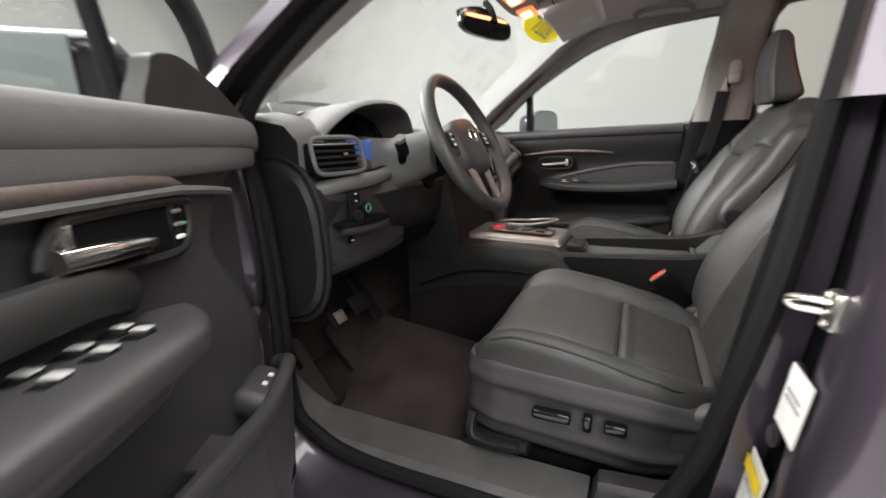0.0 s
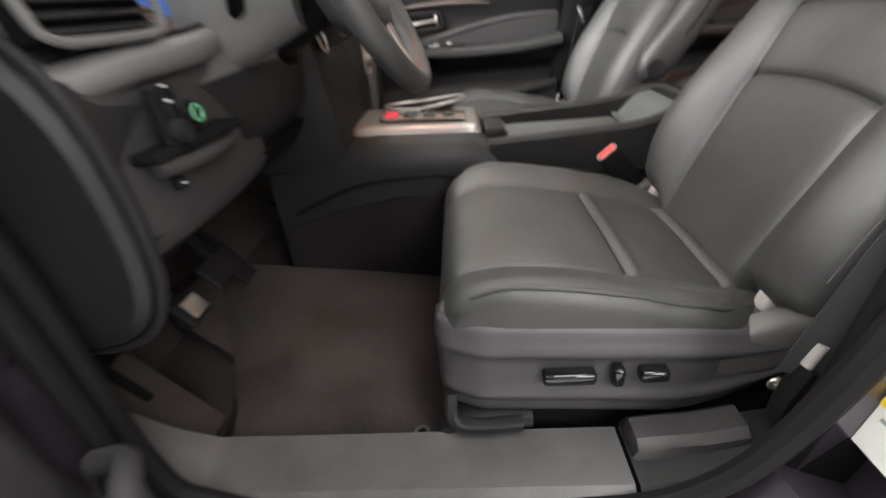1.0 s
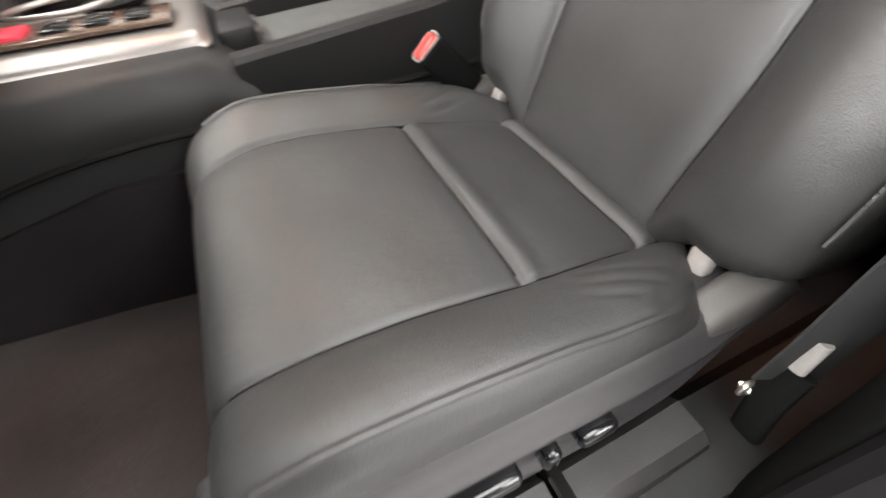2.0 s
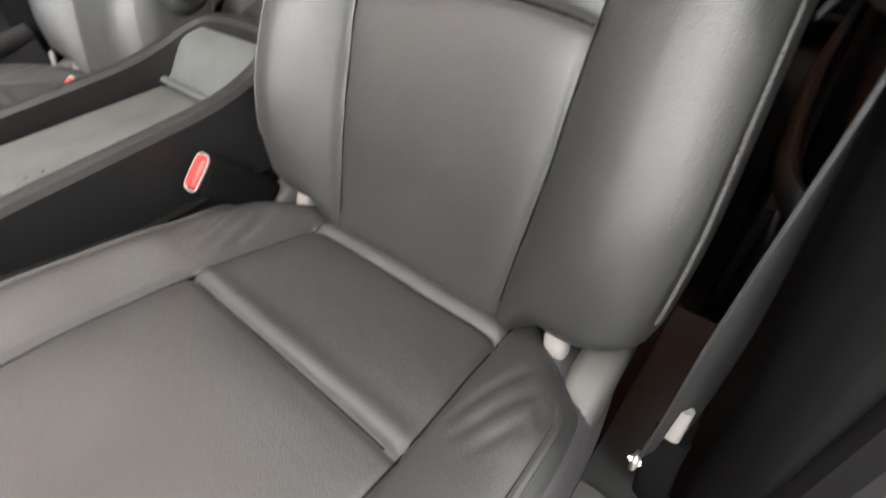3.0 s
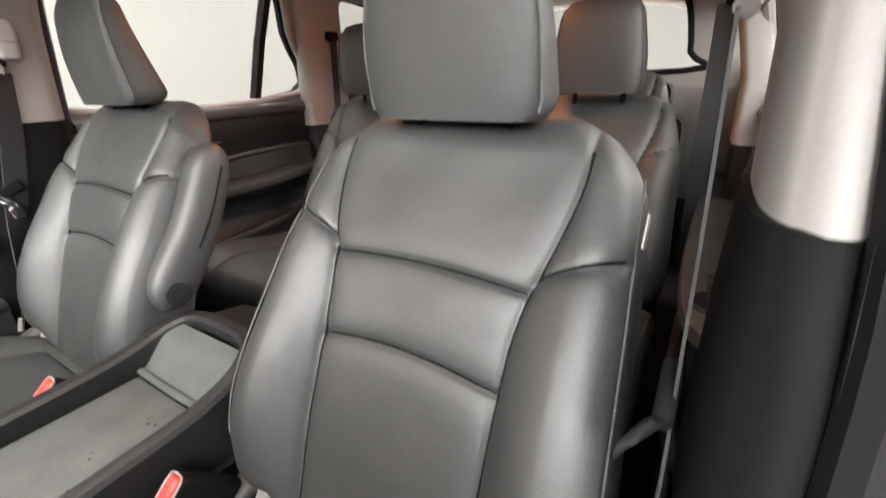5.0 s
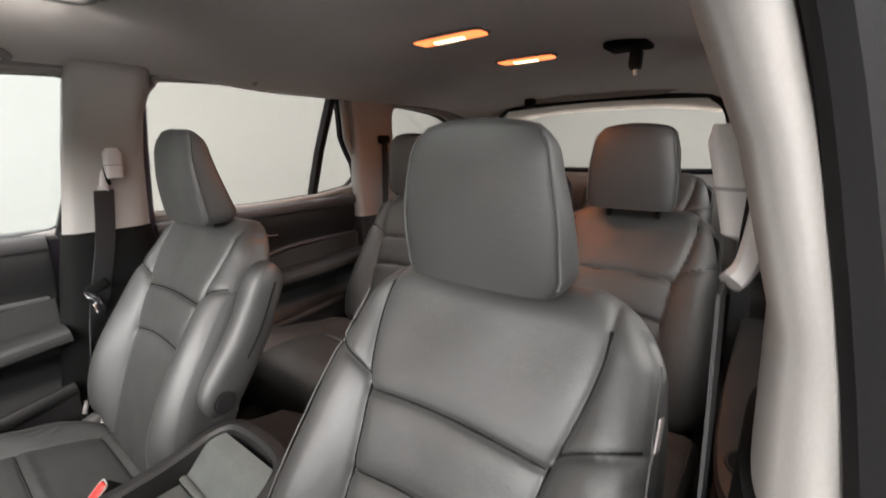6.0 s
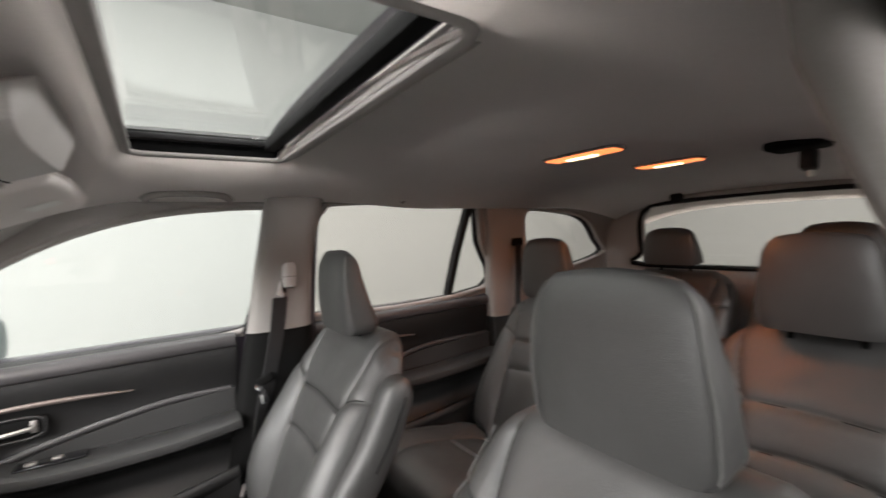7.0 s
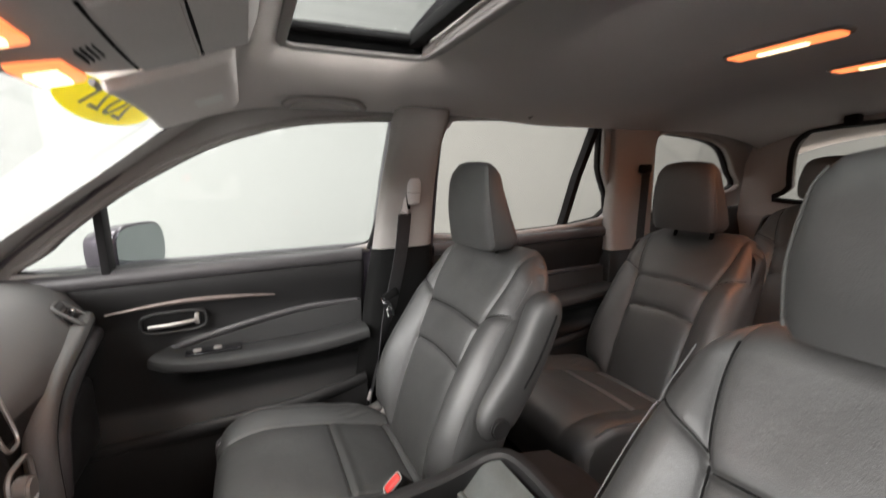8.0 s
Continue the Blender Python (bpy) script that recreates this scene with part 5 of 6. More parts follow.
    part("passenger_roll", sweep(roll, oval(0.022, 0.022, 16, 2.6), up=(1, 0, 0)), SOFT, ob, "padded charcoal dash roll curving down to the centre")
    part("roll_seam", sweep([q + np.array((0.021, 0.004, -0.004)) for q in roll], oval(0.0016, 0.0016, 6), up=(1, 0, 0)), DARK, ob, "dark seam along the dash roll")
    pad = smooth_line([(-0.622, 0.76, 1.04), (-0.612, 0.62, 1.028), (-0.606, 0.50, 1.002), (-0.602, 0.43, 0.962), (-0.602, 0.405, 0.90), (-0.61, 0.41, 0.83)], 6)
    part("passenger_pad", sweep(pad, oval(0.022, 0.038, 16, 2.6), up=(1, 0, 0)), DOORSKIN, ob, "padded charcoal panel under the dash roll")
    part("glovebox", span(-0.66, -0.60, 0.18, 0.70, 0.78, 0.96, 0.02, 3), PLASTIC, ob, "black glovebox lid")
    part("centre_panel", loft([[(-0.56 + dx + lean, y * w, z) for y, dx in ((-0.19, -0.05), (-0.175, -0.01), (-0.15, 0.0), (0.20, 0.0), (0.23, -0.01), (0.245, -0.05), (0.245, -0.2), (-0.19, -0.2))] for z, lean, w in ((0.80, 0.01, 0.8), (0.92, 0.01, 0.95), (1.0, 0.0, 1.0), (1.10, -0.015, 1.0), (1.16, -0.04, 0.95))]), PLASTIC, ob, "black centre stack")
    part("stack_screen", box((0.01, 0.24, 0.11), pose(-0.572, 0.0, 1.10, 0, -12), 0.006), GLOSS, ob, "dark glossy touch screen")
    for s in (-1, 1):
        part("stack_vent", box((0.01, 0.035, 0.09), pose(-0.572, (0.215 if s > 0 else -0.147), 1.09, 0, -12), 0.006), DARK, ob, "dark centre vent")
        part("stack_vent_edge", tube([(-0.566 - 0.21 * 0.05 * b, (0.215 if s > 0 else -0.147) + 0.02 * a, 1.09 + 0.05 * b) for a, b in oval(1, 1, 18, 4)], 0.003, 2, 6, True, up=(1, 0, 0)), CHROMED, ob, "satin edge of the centre vent")
        if s < 0:
            continue
        part("stack_knob", rod(0.018, 0.022, pose(-0.545, 0.195, 0.985) @ pose(0, 0, 0, 0, 90), 0.004), CHROMED, ob, "satin control knob")
        part("knob_panel", tube([(-0.547, 0.195 + 0.035 * a, 0.985 + 0.04 * b) for a, b in oval(1, 1, 18, 4)], 0.0035, 2, 6, True, up=(1, 0, 0)), CHROMED, ob, "satin frame round the knob")
    part("speaker_grille", box((0.10, 0.06, 0.004), pose(-0.90, -0.68, 1.207, 0, -3), 0.002), DARK, ob, "black defroster grille")


def vents(ob):
    for y, x, turn, w in ((-0.640, -0.612, -8, 0.135), (0.672, -0.617, 10, 0.085)):
        m = pose(x, y, 1.138, 0, -12, turn) if y < 0 else pose(x, y, 1.118, 0, -46, turn)
        part("vent_well", box((0.03, w - 0.012, 0.062), m @ pose(-0.02, 0, 0), 0.006), DARK, ob, "dark vent opening")
        fr = part("vent_frame", tube([m @ Vector((0.004, a * (w / 2), c * 0.036)) for a, c in oval(1, 1, 20, 5)], 0.0045, 2, 8, True, up=(1, 0, 0)), SOFT, ob, "charcoal vent frame")
        for i in range(5):
            part("vent_slat", box((0.02, w - 0.014, 0.003), m @ pose(-0.004, 0, -0.024 + 0.012 * i, 0, 25), 0.001), PLASTIC, fr)
        part("vent_tab", box((0.014, 0.012, 0.008), m @ pose(0.006, 0.012, 0.0), 0.002), CHROME, fr, "bright vent tab")


dashboard()


def steering_wheel():
    c, tilt = Vector((-0.425, -0.385, 1.152)), 26
    ob = thing("steering_wheel", "black leather steering wheel with silver spokes", "steering wheel", at=c)
    m = Matrix.Translation(c) @ pose(0, 0, 0, 0, 90 - tilt, 0)
    # local: z points to the driver, x down, y to the right
    R = 0.160
    part("rim", sweep([m @ Vector((R * math.cos(a), R * 1.03 * math.sin(a), 0)) for a in np.linspace(0, 2 * math.pi, 65)[:-1]], oval(0.0145, 0.0165, 16), True, up=m.to_3x3() @ Vector((0, 0, 1))), LEATHER, ob, "black leather-wrapped rim")
    rings = [[m @ Vector((0.005 + 0.070 * g * a * (1 + 0.08 * b), 0.078 * g * b, z)) for a, b in oval(1, 1, 36, 3)] for z, g in ((-0.055, 0.75), (-0.03, 0.98), (-0.008, 1.0), (0.006, 0.92), (0.011, 0.7), (0.013, 0.3))]
    part("hub", loft(rings), DOORSKIN, ob, "charcoal padded airbag hub", sharp=60)
    badge = part("badge", tube([m @ Vector((0.014 * a - 0.012, 0.018 * b, 0.014)) for a, b in oval(1, 1, 16, 3)], 0.0022, 2, 6, True, up=m.to_3x3() @ Vector((0, 0, 1))), CHROME, ob, "small chrome badge")
    for side in (-1, 1):
        part("spoke", loft([[m @ Vector((x0 + hx * a, side * y, z + 0.008 * b)) for a, b in oval(1, 1, 16, 3)] for y, x0, hx, z in ((0.06, -0.005, 0.034, -0.008), (0.11, -0.008, 0.026, -0.01), (0.165, -0.012, 0.022, -0.006))]), DOORSKIN, ob, "charcoal side spoke")
        keys = part("spoke_buttons", box((0.035, 0.045, 0.008), m @ pose(-0.008, side * 0.105, 0.001), 0.003), GLOSS, ob, "gloss black buttons")
        for k in (-0.012, 0.0, 0.012):
            part("button_mark", box((0.004, 0.012, 0.002), m @ pose(-0.008 + k, side * 0.105, 0.0058), 0.0005), WHITEMARK, keys)
        part("lower_spoke", loft([[m @ Vector((x, side * y0 + hy * a, z + 0.006 * b)) for a, b in oval(1, 1, 14, 3)] for x, y0, hy, z in ((0.06, 0.045, 0.016, -0.008), (0.11, 0.038, 0.010, -0.008), (0.165, 0.042, 0.012, -0.004))]), CHROMED, ob, "silver lower spoke")
    part("column", rod(0.035, 0.12, m @ pose(0, 0, -0.09), 0.004), DARK, ob)


steering_wheel()


def pedals():
    for name, y, x, z, w, h, label in (("parking_brake_pedal", -0.555, -0.73, 0.735, 0.055, 0.05, "worn parking brake pedal with bright metal arm"), ("brake_pedal", -0.44, -0.74, 0.735, 0.085, 0.05, "black rubber brake pedal under the dash"), ("accelerator_pedal", -0.32, -0.80, 0.68, 0.05, 0.12, "black plastic accelerator pedal beside the brake"), ("foot_rest", -0.62, -0.80, 0.59, 0.09, 0.20, "dark carpeted foot rest")):
        ob = thing(name, label, "pedal", at=(x, y, z))
        part("pad", box((0.012, w, h), pose(x, y, z, 0, -35), 0.006, 3), SEAL if name != "foot_rest" else CARPET, ob)
        if name == "parking_brake_pedal":
            part("pad_edge", box((0.004, 0.035, 0.032), pose(x + 0.010, y, z + 0.006, 0, -35), 0.002), STEEL, ob, "bright worn metal face")
            part("arm", tube([(x - 0.01, y, z + 0.01), (x - 0.03, y - 0.02, z + 0.07), (x - 0.05, y - 0.02, z + 0.15), (x - 0.06, y, z + 0.24)], 0.008, 5, 8), DARK, ob)
        else:
            part("arm", tube([(x - 0.01, y, z + 0.02), (x - 0.06, y, z + 0.10), (x - 0.10, y, z + 0.18)], 0.009, 5, 8), DARK, ob)


pedals()


def floor_mats():
    for s, label in ((-1, "dark brown carpet driver floor mat"), (1, "dark carpet passenger floor mat")):
        ob = thing("floor_mat", label, "floor mat", "floor mats", at=(-0.65, s * 0.40, 0.41))
        outline = [(-0.355, -0.65), (-0.355, -0.17), (-0.70, -0.165), (-0.93, -0.18), (-0.94, -0.38), (-0.80, -0.43), (-0.73, -0.57), (-0.69, -0.65)]
        loop = [(x, y) for x, y in outline]
        part("mat", slab(loop, [], lambda x, y, d: (x, -s * y if s > 0 else y, 0.498 + d + 0.12 * float(step(-0.80, -1.0, x)) + 0.002 * math.sin(9 * x) * math.cos(7 * y)), 0.009), CARPET, ob)
        part("binding", tube([(x, -s * y if s > 0 else y, 0.505 + 0.12 * float(step(-0.80, -1.0, x))) for x, y in loop], 0.006, 3, 6, True), SEAL, ob, "black sewn mat edge")
        part("mat_clip", tube([(-0.39 + 0.010 * math.cos(a), s * 0.622 + 0.010 * math.sin(a), 0.513) for a in np.linspace(0, 2 * math.pi, 11)[:-1]], 0.003, 3, 6, True), TRIM_DARK, ob, "round mat clip")
        part("clip_stud", rod(0.006, 0.012, pose(-0.39, s * 0.622, 0.51), 0.002, 12), DARK, ob)


floor_mats()


# ---------- open driver door ----------
HINGE, SWING = Vector((-0.65, -0.845, 0)), 65.0


def driver_door():
    """Built closed along +x from the hinge, lining towards +y, and swung out."""
    m = Matrix.Translation(HINGE) @ pose(0, 0, 0, 0, 0, -SWING)
    ob = thing("driver_door", "open driver door with charcoal lining and chrome handle", "door", at=HINGE)
    P = lambda a, h, z: m @ Vector((a, h, z))

    def field(u, q):
        a, z = u + 0.51, q + 0.80
        d = 0.016 * step(1.09, 1.16, z)
        edge = 0.10 * np.exp(-((z - 1.03) / 0.09) ** 2)
        d = d - 0.035 * (1 - step(edge - 0.03, edge + 0.03, a)) * (1 - step(1.12, 1.18, z))
        return d + 0.02 * (1 - step(0.66, 0.78, z))

    def place(u, q, h):
        a, z = u + 0.51, q + 0.80
        r = m.to_3x3()
        t = m.translation
        return (r[0][0] * a + r[0][1] * h + t.x, r[1][0] * a + r[1][1] * h + t.y, z + 0 * a)

    v, f = pad_grid(1.10, 0.80, 0.015, field, 0.05, place, 0.010, 5)
    # paler than the closed doors' lining: light at the opening is in the colour
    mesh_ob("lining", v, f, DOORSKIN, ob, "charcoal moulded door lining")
    part("shell", loft([[P(a, h, z) for a, h in ((-0.05, -0.055), (0.02, -0.048), (1.05, -0.045), (1.08, -0.06), (1.05, -0.12), (0.0, -0.13), (-0.06, -0.09))] for z in (0.42, 0.8, 1.1, 1.2)]), PAINT, ob, "dark plum painted door shell")
    part("belt_roll", sweep(smooth_line([P(-0.045, -0.01, 1.172), P(-0.02, 0.0, 1.178), P(0.10, 0.006, 1.18), P(0.30, 0.006, 1.181), P(1.0, 0.006, 1.185)], 6), oval(0.022, 0.028, 16, 2.6)), SOFT, ob, "charcoal soft upper door edge")
    part("upper_panel", sweep(smooth_line([P(-0.035, -0.006, 1.16), P(-0.01, 0.006, 1.158), P(0.10, 0.012, 1.158), P(0.30, 0.012, 1.158), P(1.0, 0.012, 1.16)], 6), lambda t: oval(0.012, 0.030 * min(1, 0.6 + t * 4), 16, 3)), SOFT, ob, "charcoal soft upper door panel")
    part("trim_strip", sweep(smooth_line([P(0.197, 0.014, 1.120), P(0.25, 0.02, 1.125), P(0.35, 0.022, 1.128), P(0.9, 0.02, 1.132)], 6), lambda t: oval(0.006, 0.003 + 0.006 * min(1, t * 6), 10), up=(0, 0, 1)), STRIP, ob, "brushed bronze-grey trim strip")
    part("trim_lip", sweep(smooth_line([P(0.07, 0.008, 1.098), P(0.17, 0.018, 1.110), P(0.30, 0.02, 1.116), P(0.9, 0.02, 1.120)], 6), oval(0.008, 0.006, 8), up=(0, 0, 1)), SOFT, ob, "charcoal ledge under the trim strip")
    # handle bezel
    cx, cz = 0.285, 1.076
    bez = [(cx - 0.096, cz + 0.018), (cx - 0.094, cz - 0.010), (cx - 0.070, cz - 0.030), (cx - 0.012, cz - 0.030), (cx + 0.098, cz - 0.012), (cx + 0.085, cz + 0.024), (cx + 0.055, cz + 0.030), (cx - 0.048, cz + 0.028), (cx - 0.085, cz + 0.026)]
    part("handle_recess", slab(smooth_holes(bez), [], lambda a, z, d: P(a, 0.008 + d, z), 0.006), DARK, ob, "dark handle recess")
    part("handle_bezel", sweep([P(a, 0.016, z) for a, z in smooth_holes(bez)], oval(0.006, 0.006, 8), True, up=m.to_3x3() @ Vector((0, 1, 0))), PLASTIC, ob, "black handle surround")
    part("door_handle", loft([[P(a, hh + 0.010 * p, z + zz * q) for p, q in oval(1, 1, 14, 3)] for a, z, hh, zz in ((cx - 0.012, cz - 0.008, 0.022, 0.005), (cx + 0.010, cz - 0.007, 0.028, 0.009), (cx + 0.06, cz - 0.003, 0.028, 0.010), (cx + 0.102, cz + 0.0, 0.026, 0.010))]), CHROME, ob, "chrome inner door handle")
    part("handle_pivot", box((0.012, 0.016, 0.036), m @ pose(cx + 0.083, 0.018, cz + 0.010), 0.004), CHROME, ob, "chrome handle end")
    lock = part("lock_panel", box((0.026, 0.006, 0.052), m @ pose(cx - 0.069, 0.015, cz), 0.004), GLOSS, ob, "black button panel")
    for k, mat in ((0.015, CHROMED), (0.0, CHROMED), (-0.015, WHITEMARK)):
        part("lock_button", box((0.015, 0.006, 0.005), m @ pose(cx - 0.069, 0.0185, cz + k), 0.002), mat, lock)
    part("lock_light", box((0.006, 0.004, 0.003), m @ pose(cx - 0.075, 0.0215, cz), 0.0005), GREEN, lock, "green lit mark")
    # armrest with window switches
    arm = smooth_line([P(0.291, 0.01, 0.962), P(0.321, 0.04, 0.962), P(0.386, 0.056, 0.969), P(0.616, 0.06, 0.982), P(1.05, 0.06, 0.992)], 6)
    part("armrest", sweep([q + np.array((0, 0, 0.018)) for q in arm], oval(0.050, 0.016, 24, 4)), DOORSKIN, ob, "padded charcoal armrest")
    part("armrest_body", sweep([q + np.array((-0.020, -0.008, -0.018)) for q in arm], oval(0.030, 0.030, 20, 2.6)), DOORSKIN, ob, "moulded body under the armrest")
    part("armrest_edge", sweep(smooth_line([P(0.296, 0.02, 0.972), P(0.331, 0.08, 0.974), P(0.406, 0.103, 0.983), P(1.05, 0.108, 1.002)], 6), oval(0.004, 0.006, 8)), DOORSKIN, ob, "rounded edge of the switch panel")
    part("switch_panel", loft([[P(a, h + w * p, zz + 0.005 * q) for p, q in oval(1, 1, 20, 4)] for a, h, w, zz in ((0.306, 0.030, 0.012, 0.990), (0.336, 0.043, 0.028, 0.992), (0.396, 0.046, 0.036, 0.998), (0.80, 0.05, 0.040, 1.016))]), PLASTIC, ob, "black window switch panel")
    for a, h in ((0.351, 0.030), (0.358, 0.054), (0.394, 0.028), (0.400, 0.054), (0.437, 0.026), (0.444, 0.054)):
        sw = part("window_switch", box((0.028, 0.020, 0.010), m @ pose(a, h, 0.998 + 0.05 * (a - 0.35), 0, -3), 0.004), GLOSS, ob, "black window switch")
        part("switch_tip", box((0.012, 0.016, 0.002), m @ pose(a - 0.007, h, 1.0045 + 0.05 * (a - 0.35), 0, -3), 0.001), PAPER_GREY, sw, "pale icon on the switch")
    part("upper_bolster", sweep(smooth_line([P(0.301, 0.004, 1.022), P(0.336, 0.018, 1.035), P(0.446, 0.026, 1.047), P(1.05, 0.028, 1.062)], 6), oval(0.016, 0.022, 12, 2.6)), LEATHER_SIDE, ob, "padded roll above the armrest")
    # pockets
    POCKET = ((-0.01, 0.008, 0.772), (0.015, 0.04, 0.788), (0.06, 0.056, 0.803), (0.11, 0.062, 0.797), (0.18, 0.066, 0.796), (0.27, 0.068, 0.812), (0.40, 0.074, 0.838), (0.60, 0.08, 0.858), (1.0, 0.09, 0.87))
    rim = smooth_line([P(*q) for q in POCKET], 6)
    part("pocket_rim", sweep(rim, oval(0.012, 0.014, 10)), DOORSKIN, ob, "moulded rim of the door pocket")
    wall = []
    for a, h, z in POCKET:
        wall.append([P(a, h - 0.006, z), P(a, h + 0.006, z), P(a, h - 0.01, 0.60), P(a, h - 0.04, 0.46), P(a, h - 0.055, 0.46), P(a, h - 0.025, 0.60)])
    part("pocket_wall", loft(wall), DOORSKIN, ob, "black outer wall of the door pocket")
    shelf = part("pocket_shelf", box((0.10, 0.07, 0.045), m @ pose(0.095, 0.026, 0.778, -20, 0, 0), 0.018, 4), DOORSKIN, ob, "small rounded charcoal shelf with buttons")
    for a in (0.08, 0.105):
        part("shelf_button", box((0.008, 0.008, 0.004), m @ pose(a, 0.036, 0.7985, -20), 0.001), WHITEMARK, shelf, "small white button")
    part("pocket_step", loft([[P(a, h, z) for h, z in ((-0.02, 0.785), (0.055, 0.778), (0.070, 0.768), (0.078, 0.58), (-0.02, 0.58))] for a in (0.205, 0.21, 0.265, 0.27)]), DOORSKIN, ob, "raised block inside the pocket")
    part("pocket_floor", loft([[P(a, h, z) for h, z in ((-0.01, 0.62), (k, 0.62), (k, 0.60), (-0.01, 0.60))] for a, k in ((0.02, 0.03), (0.07, 0.05), (1.0, 0.075))]), DARK, ob, "dark pocket floor")
    # sail panel, frame, glass
    sail = smooth_holes([(-0.05, 1.192), (0.192, 1.192), (0.186, 1.25), (0.172, 1.268), (0.13, 1.274), (0.09, 1.266), (0.03, 1.244), (-0.03, 1.214)])
    part("sail_panel", slab(sail, [], lambda a, z, d: P(a, -0.024 + d, z), 0.025), PLASTIC, ob, "black mirror sail panel")
    frame_line = smooth_line([P(-0.075, -0.05, 1.20), P(-0.06, -0.055, 1.30), P(-0.015, -0.065, 1.39), P(0.12, -0.09, 1.49), P(0.5, -0.12, 1.57), P(0.9, -0.13, 1.60), P(1.02, -0.12, 1.55), P(1.0, -0.06, 1.2)], 6)
    part("window_frame", sweep(frame_line, oval(0.02, 0.016, 12, 3), up=m.to_3x3() @ Vector((0, 1, 0))), SEAL, ob, "black door window frame")
    part("quarter_bar", sweep([P(0.19, -0.035, 1.20), P(0.165, -0.085, 1.45)], oval(0.009, 0.010, 8, 3), up=m.to_3x3() @ Vector((0, 1, 0))), DARK, ob, "black quarter light bar")
    glass = [(-0.07, 1.20), (1.0, 1.20), (1.01, 1.54), (0.9, 1.585), (0.5, 1.56), (0.12, 1.48), (-0.01, 1.39), (-0.06, 1.30)]
    g = part("glass", slab(glass, [], lambda a, z, d: P(a, -0.05 - 0.18 * (z - 1.2) + d, z), 0.004), GLASS, ob, "raised clear window glass")
    g.visible_shadow = False
    # checker strap and latch side seal
    part("door_seal", sweep(smooth_line([P(-0.03, -0.005, 1.17), P(-0.045, 0.0, 1.0), P(-0.045, 0.0, 0.8), P(-0.02, 0.0, 0.55), P(0.05, 0.0, 0.45)], 6), oval(0.012, 0.01, 8), up=m.to_3x3() @ Vector((0, 1, 0))), SEAL, ob, "black rubber edge seal")
    part("hinge", box((0.05, 0.03, 0.05), m @ pose(-0.05, -0.03, 0.90), 0.008), PAINT, ob, "painted door hinge")
    # outside mirror on the door
    face = [(0.06, -0.14, 0.55), (0.064, -0.16, 0.92), (0.08, -0.28, 1.0), (0.098, -0.40, 0.9), (0.102, -0.42, 0.5)]
    part("mirror_shell", loft([[P(a - 0.045 + 0.045 * p, h, 1.245 + 0.092 * g * r) for p, r in oval(1, 1, 24, 3)] for a, h, g in face]), GLOSS, ob, "black wet-looking mirror shell")
    part("mirror_face", loft([[P(a + 0.003 + (0.0015 if p > 0 else 0), h, 1.245 + 0.078 * g * r) for p, r in ((-1, -1), (1, -1), (1, 1), (-1, 1))] for a, h, g in ((0.0665, -0.175, 0.94), (0.08, -0.28, 1.0), (0.094, -0.385, 0.9))]), MIRROR, ob, "bright mirror glass")
    part("mirror_arm", sweep([P(0.05, -0.03, 1.20), P(0.05, -0.16, 1.195)], oval(0.03, 0.02, 10)), PAINT, ob, "plum mirror arm")


driver_door()


def body_details():
    # striker, stickers and plugs on the driver's door pillar
    ob = thing("door_striker", "bright zinc door striker bolted to the pillar", "striker", at=(0.13, -0.82, 0.98))
    part("plate", box((0.012, 0.028, 0.042), pose(0.128, -0.828, 0.978, 0, 8), 0.008, 3), STEEL, ob)
    part("loop", tube([(0.126, -0.828, 0.986), (0.108, -0.818, 0.986), (0.098, -0.806, 0.982), (0.097, -0.800, 0.977), (0.101, -0.806, 0.972), (0.126, -0.818, 0.972)], 0.0042, 5, 10), STEEL, ob, "steel striker loop")
    for z in (0.963, 0.994):
        part("bolt", rod(0.006, 0.008, pose(0.121, -0.828, z) @ pose(0, 0, 0, 0, 90), 0.003, 6), STEEL, ob)
    for z, hgt, top, yy in ((0.865, 0.074, 0, -0.824), (0.725, 0.085, 1, -0.80)):
        st = thing("label_sticker", "white printed label with a yellow band" if top else "white printed label on the door pillar", "sticker", "pillar labels", at=(0.06, -0.865, z))
        xf = 0.0955 + 0.128 * (z - 0.75)
        sheet = part("paper", box((0.0015, 0.062, hgt), pose(xf, yy, z, 0, 7), 0), PAPER, st)
        if top:
            part("band", box((0.001, 0.058, 0.018), pose(xf - 0.0015, yy, z + 0.024, 0, 7), 0), YELLOW, sheet, "yellow band")
        for k in range(4):
            part("print_bar", box((0.001, 0.044 - 0.006 * (k % 2), 0.004), pose(xf - 0.0012, yy, z - 0.02 + 0.010 * k, 0, 7), 0), INK, sheet, "grey line of print")
    for y, z, r in ((-0.788, 0.80, 0.014), (-0.792, 0.885, 0.016)):
        pl = thing("body_plug", "round body-coloured plug on the pillar", "plug", "body plugs", at=(0.1, y, z))
        part("cap", rod(r, 0.008, pose(0.102 + 0.128 * (z - 0.75), y, z, 0, 97), 0.003), PAINT, pl)


body_details()


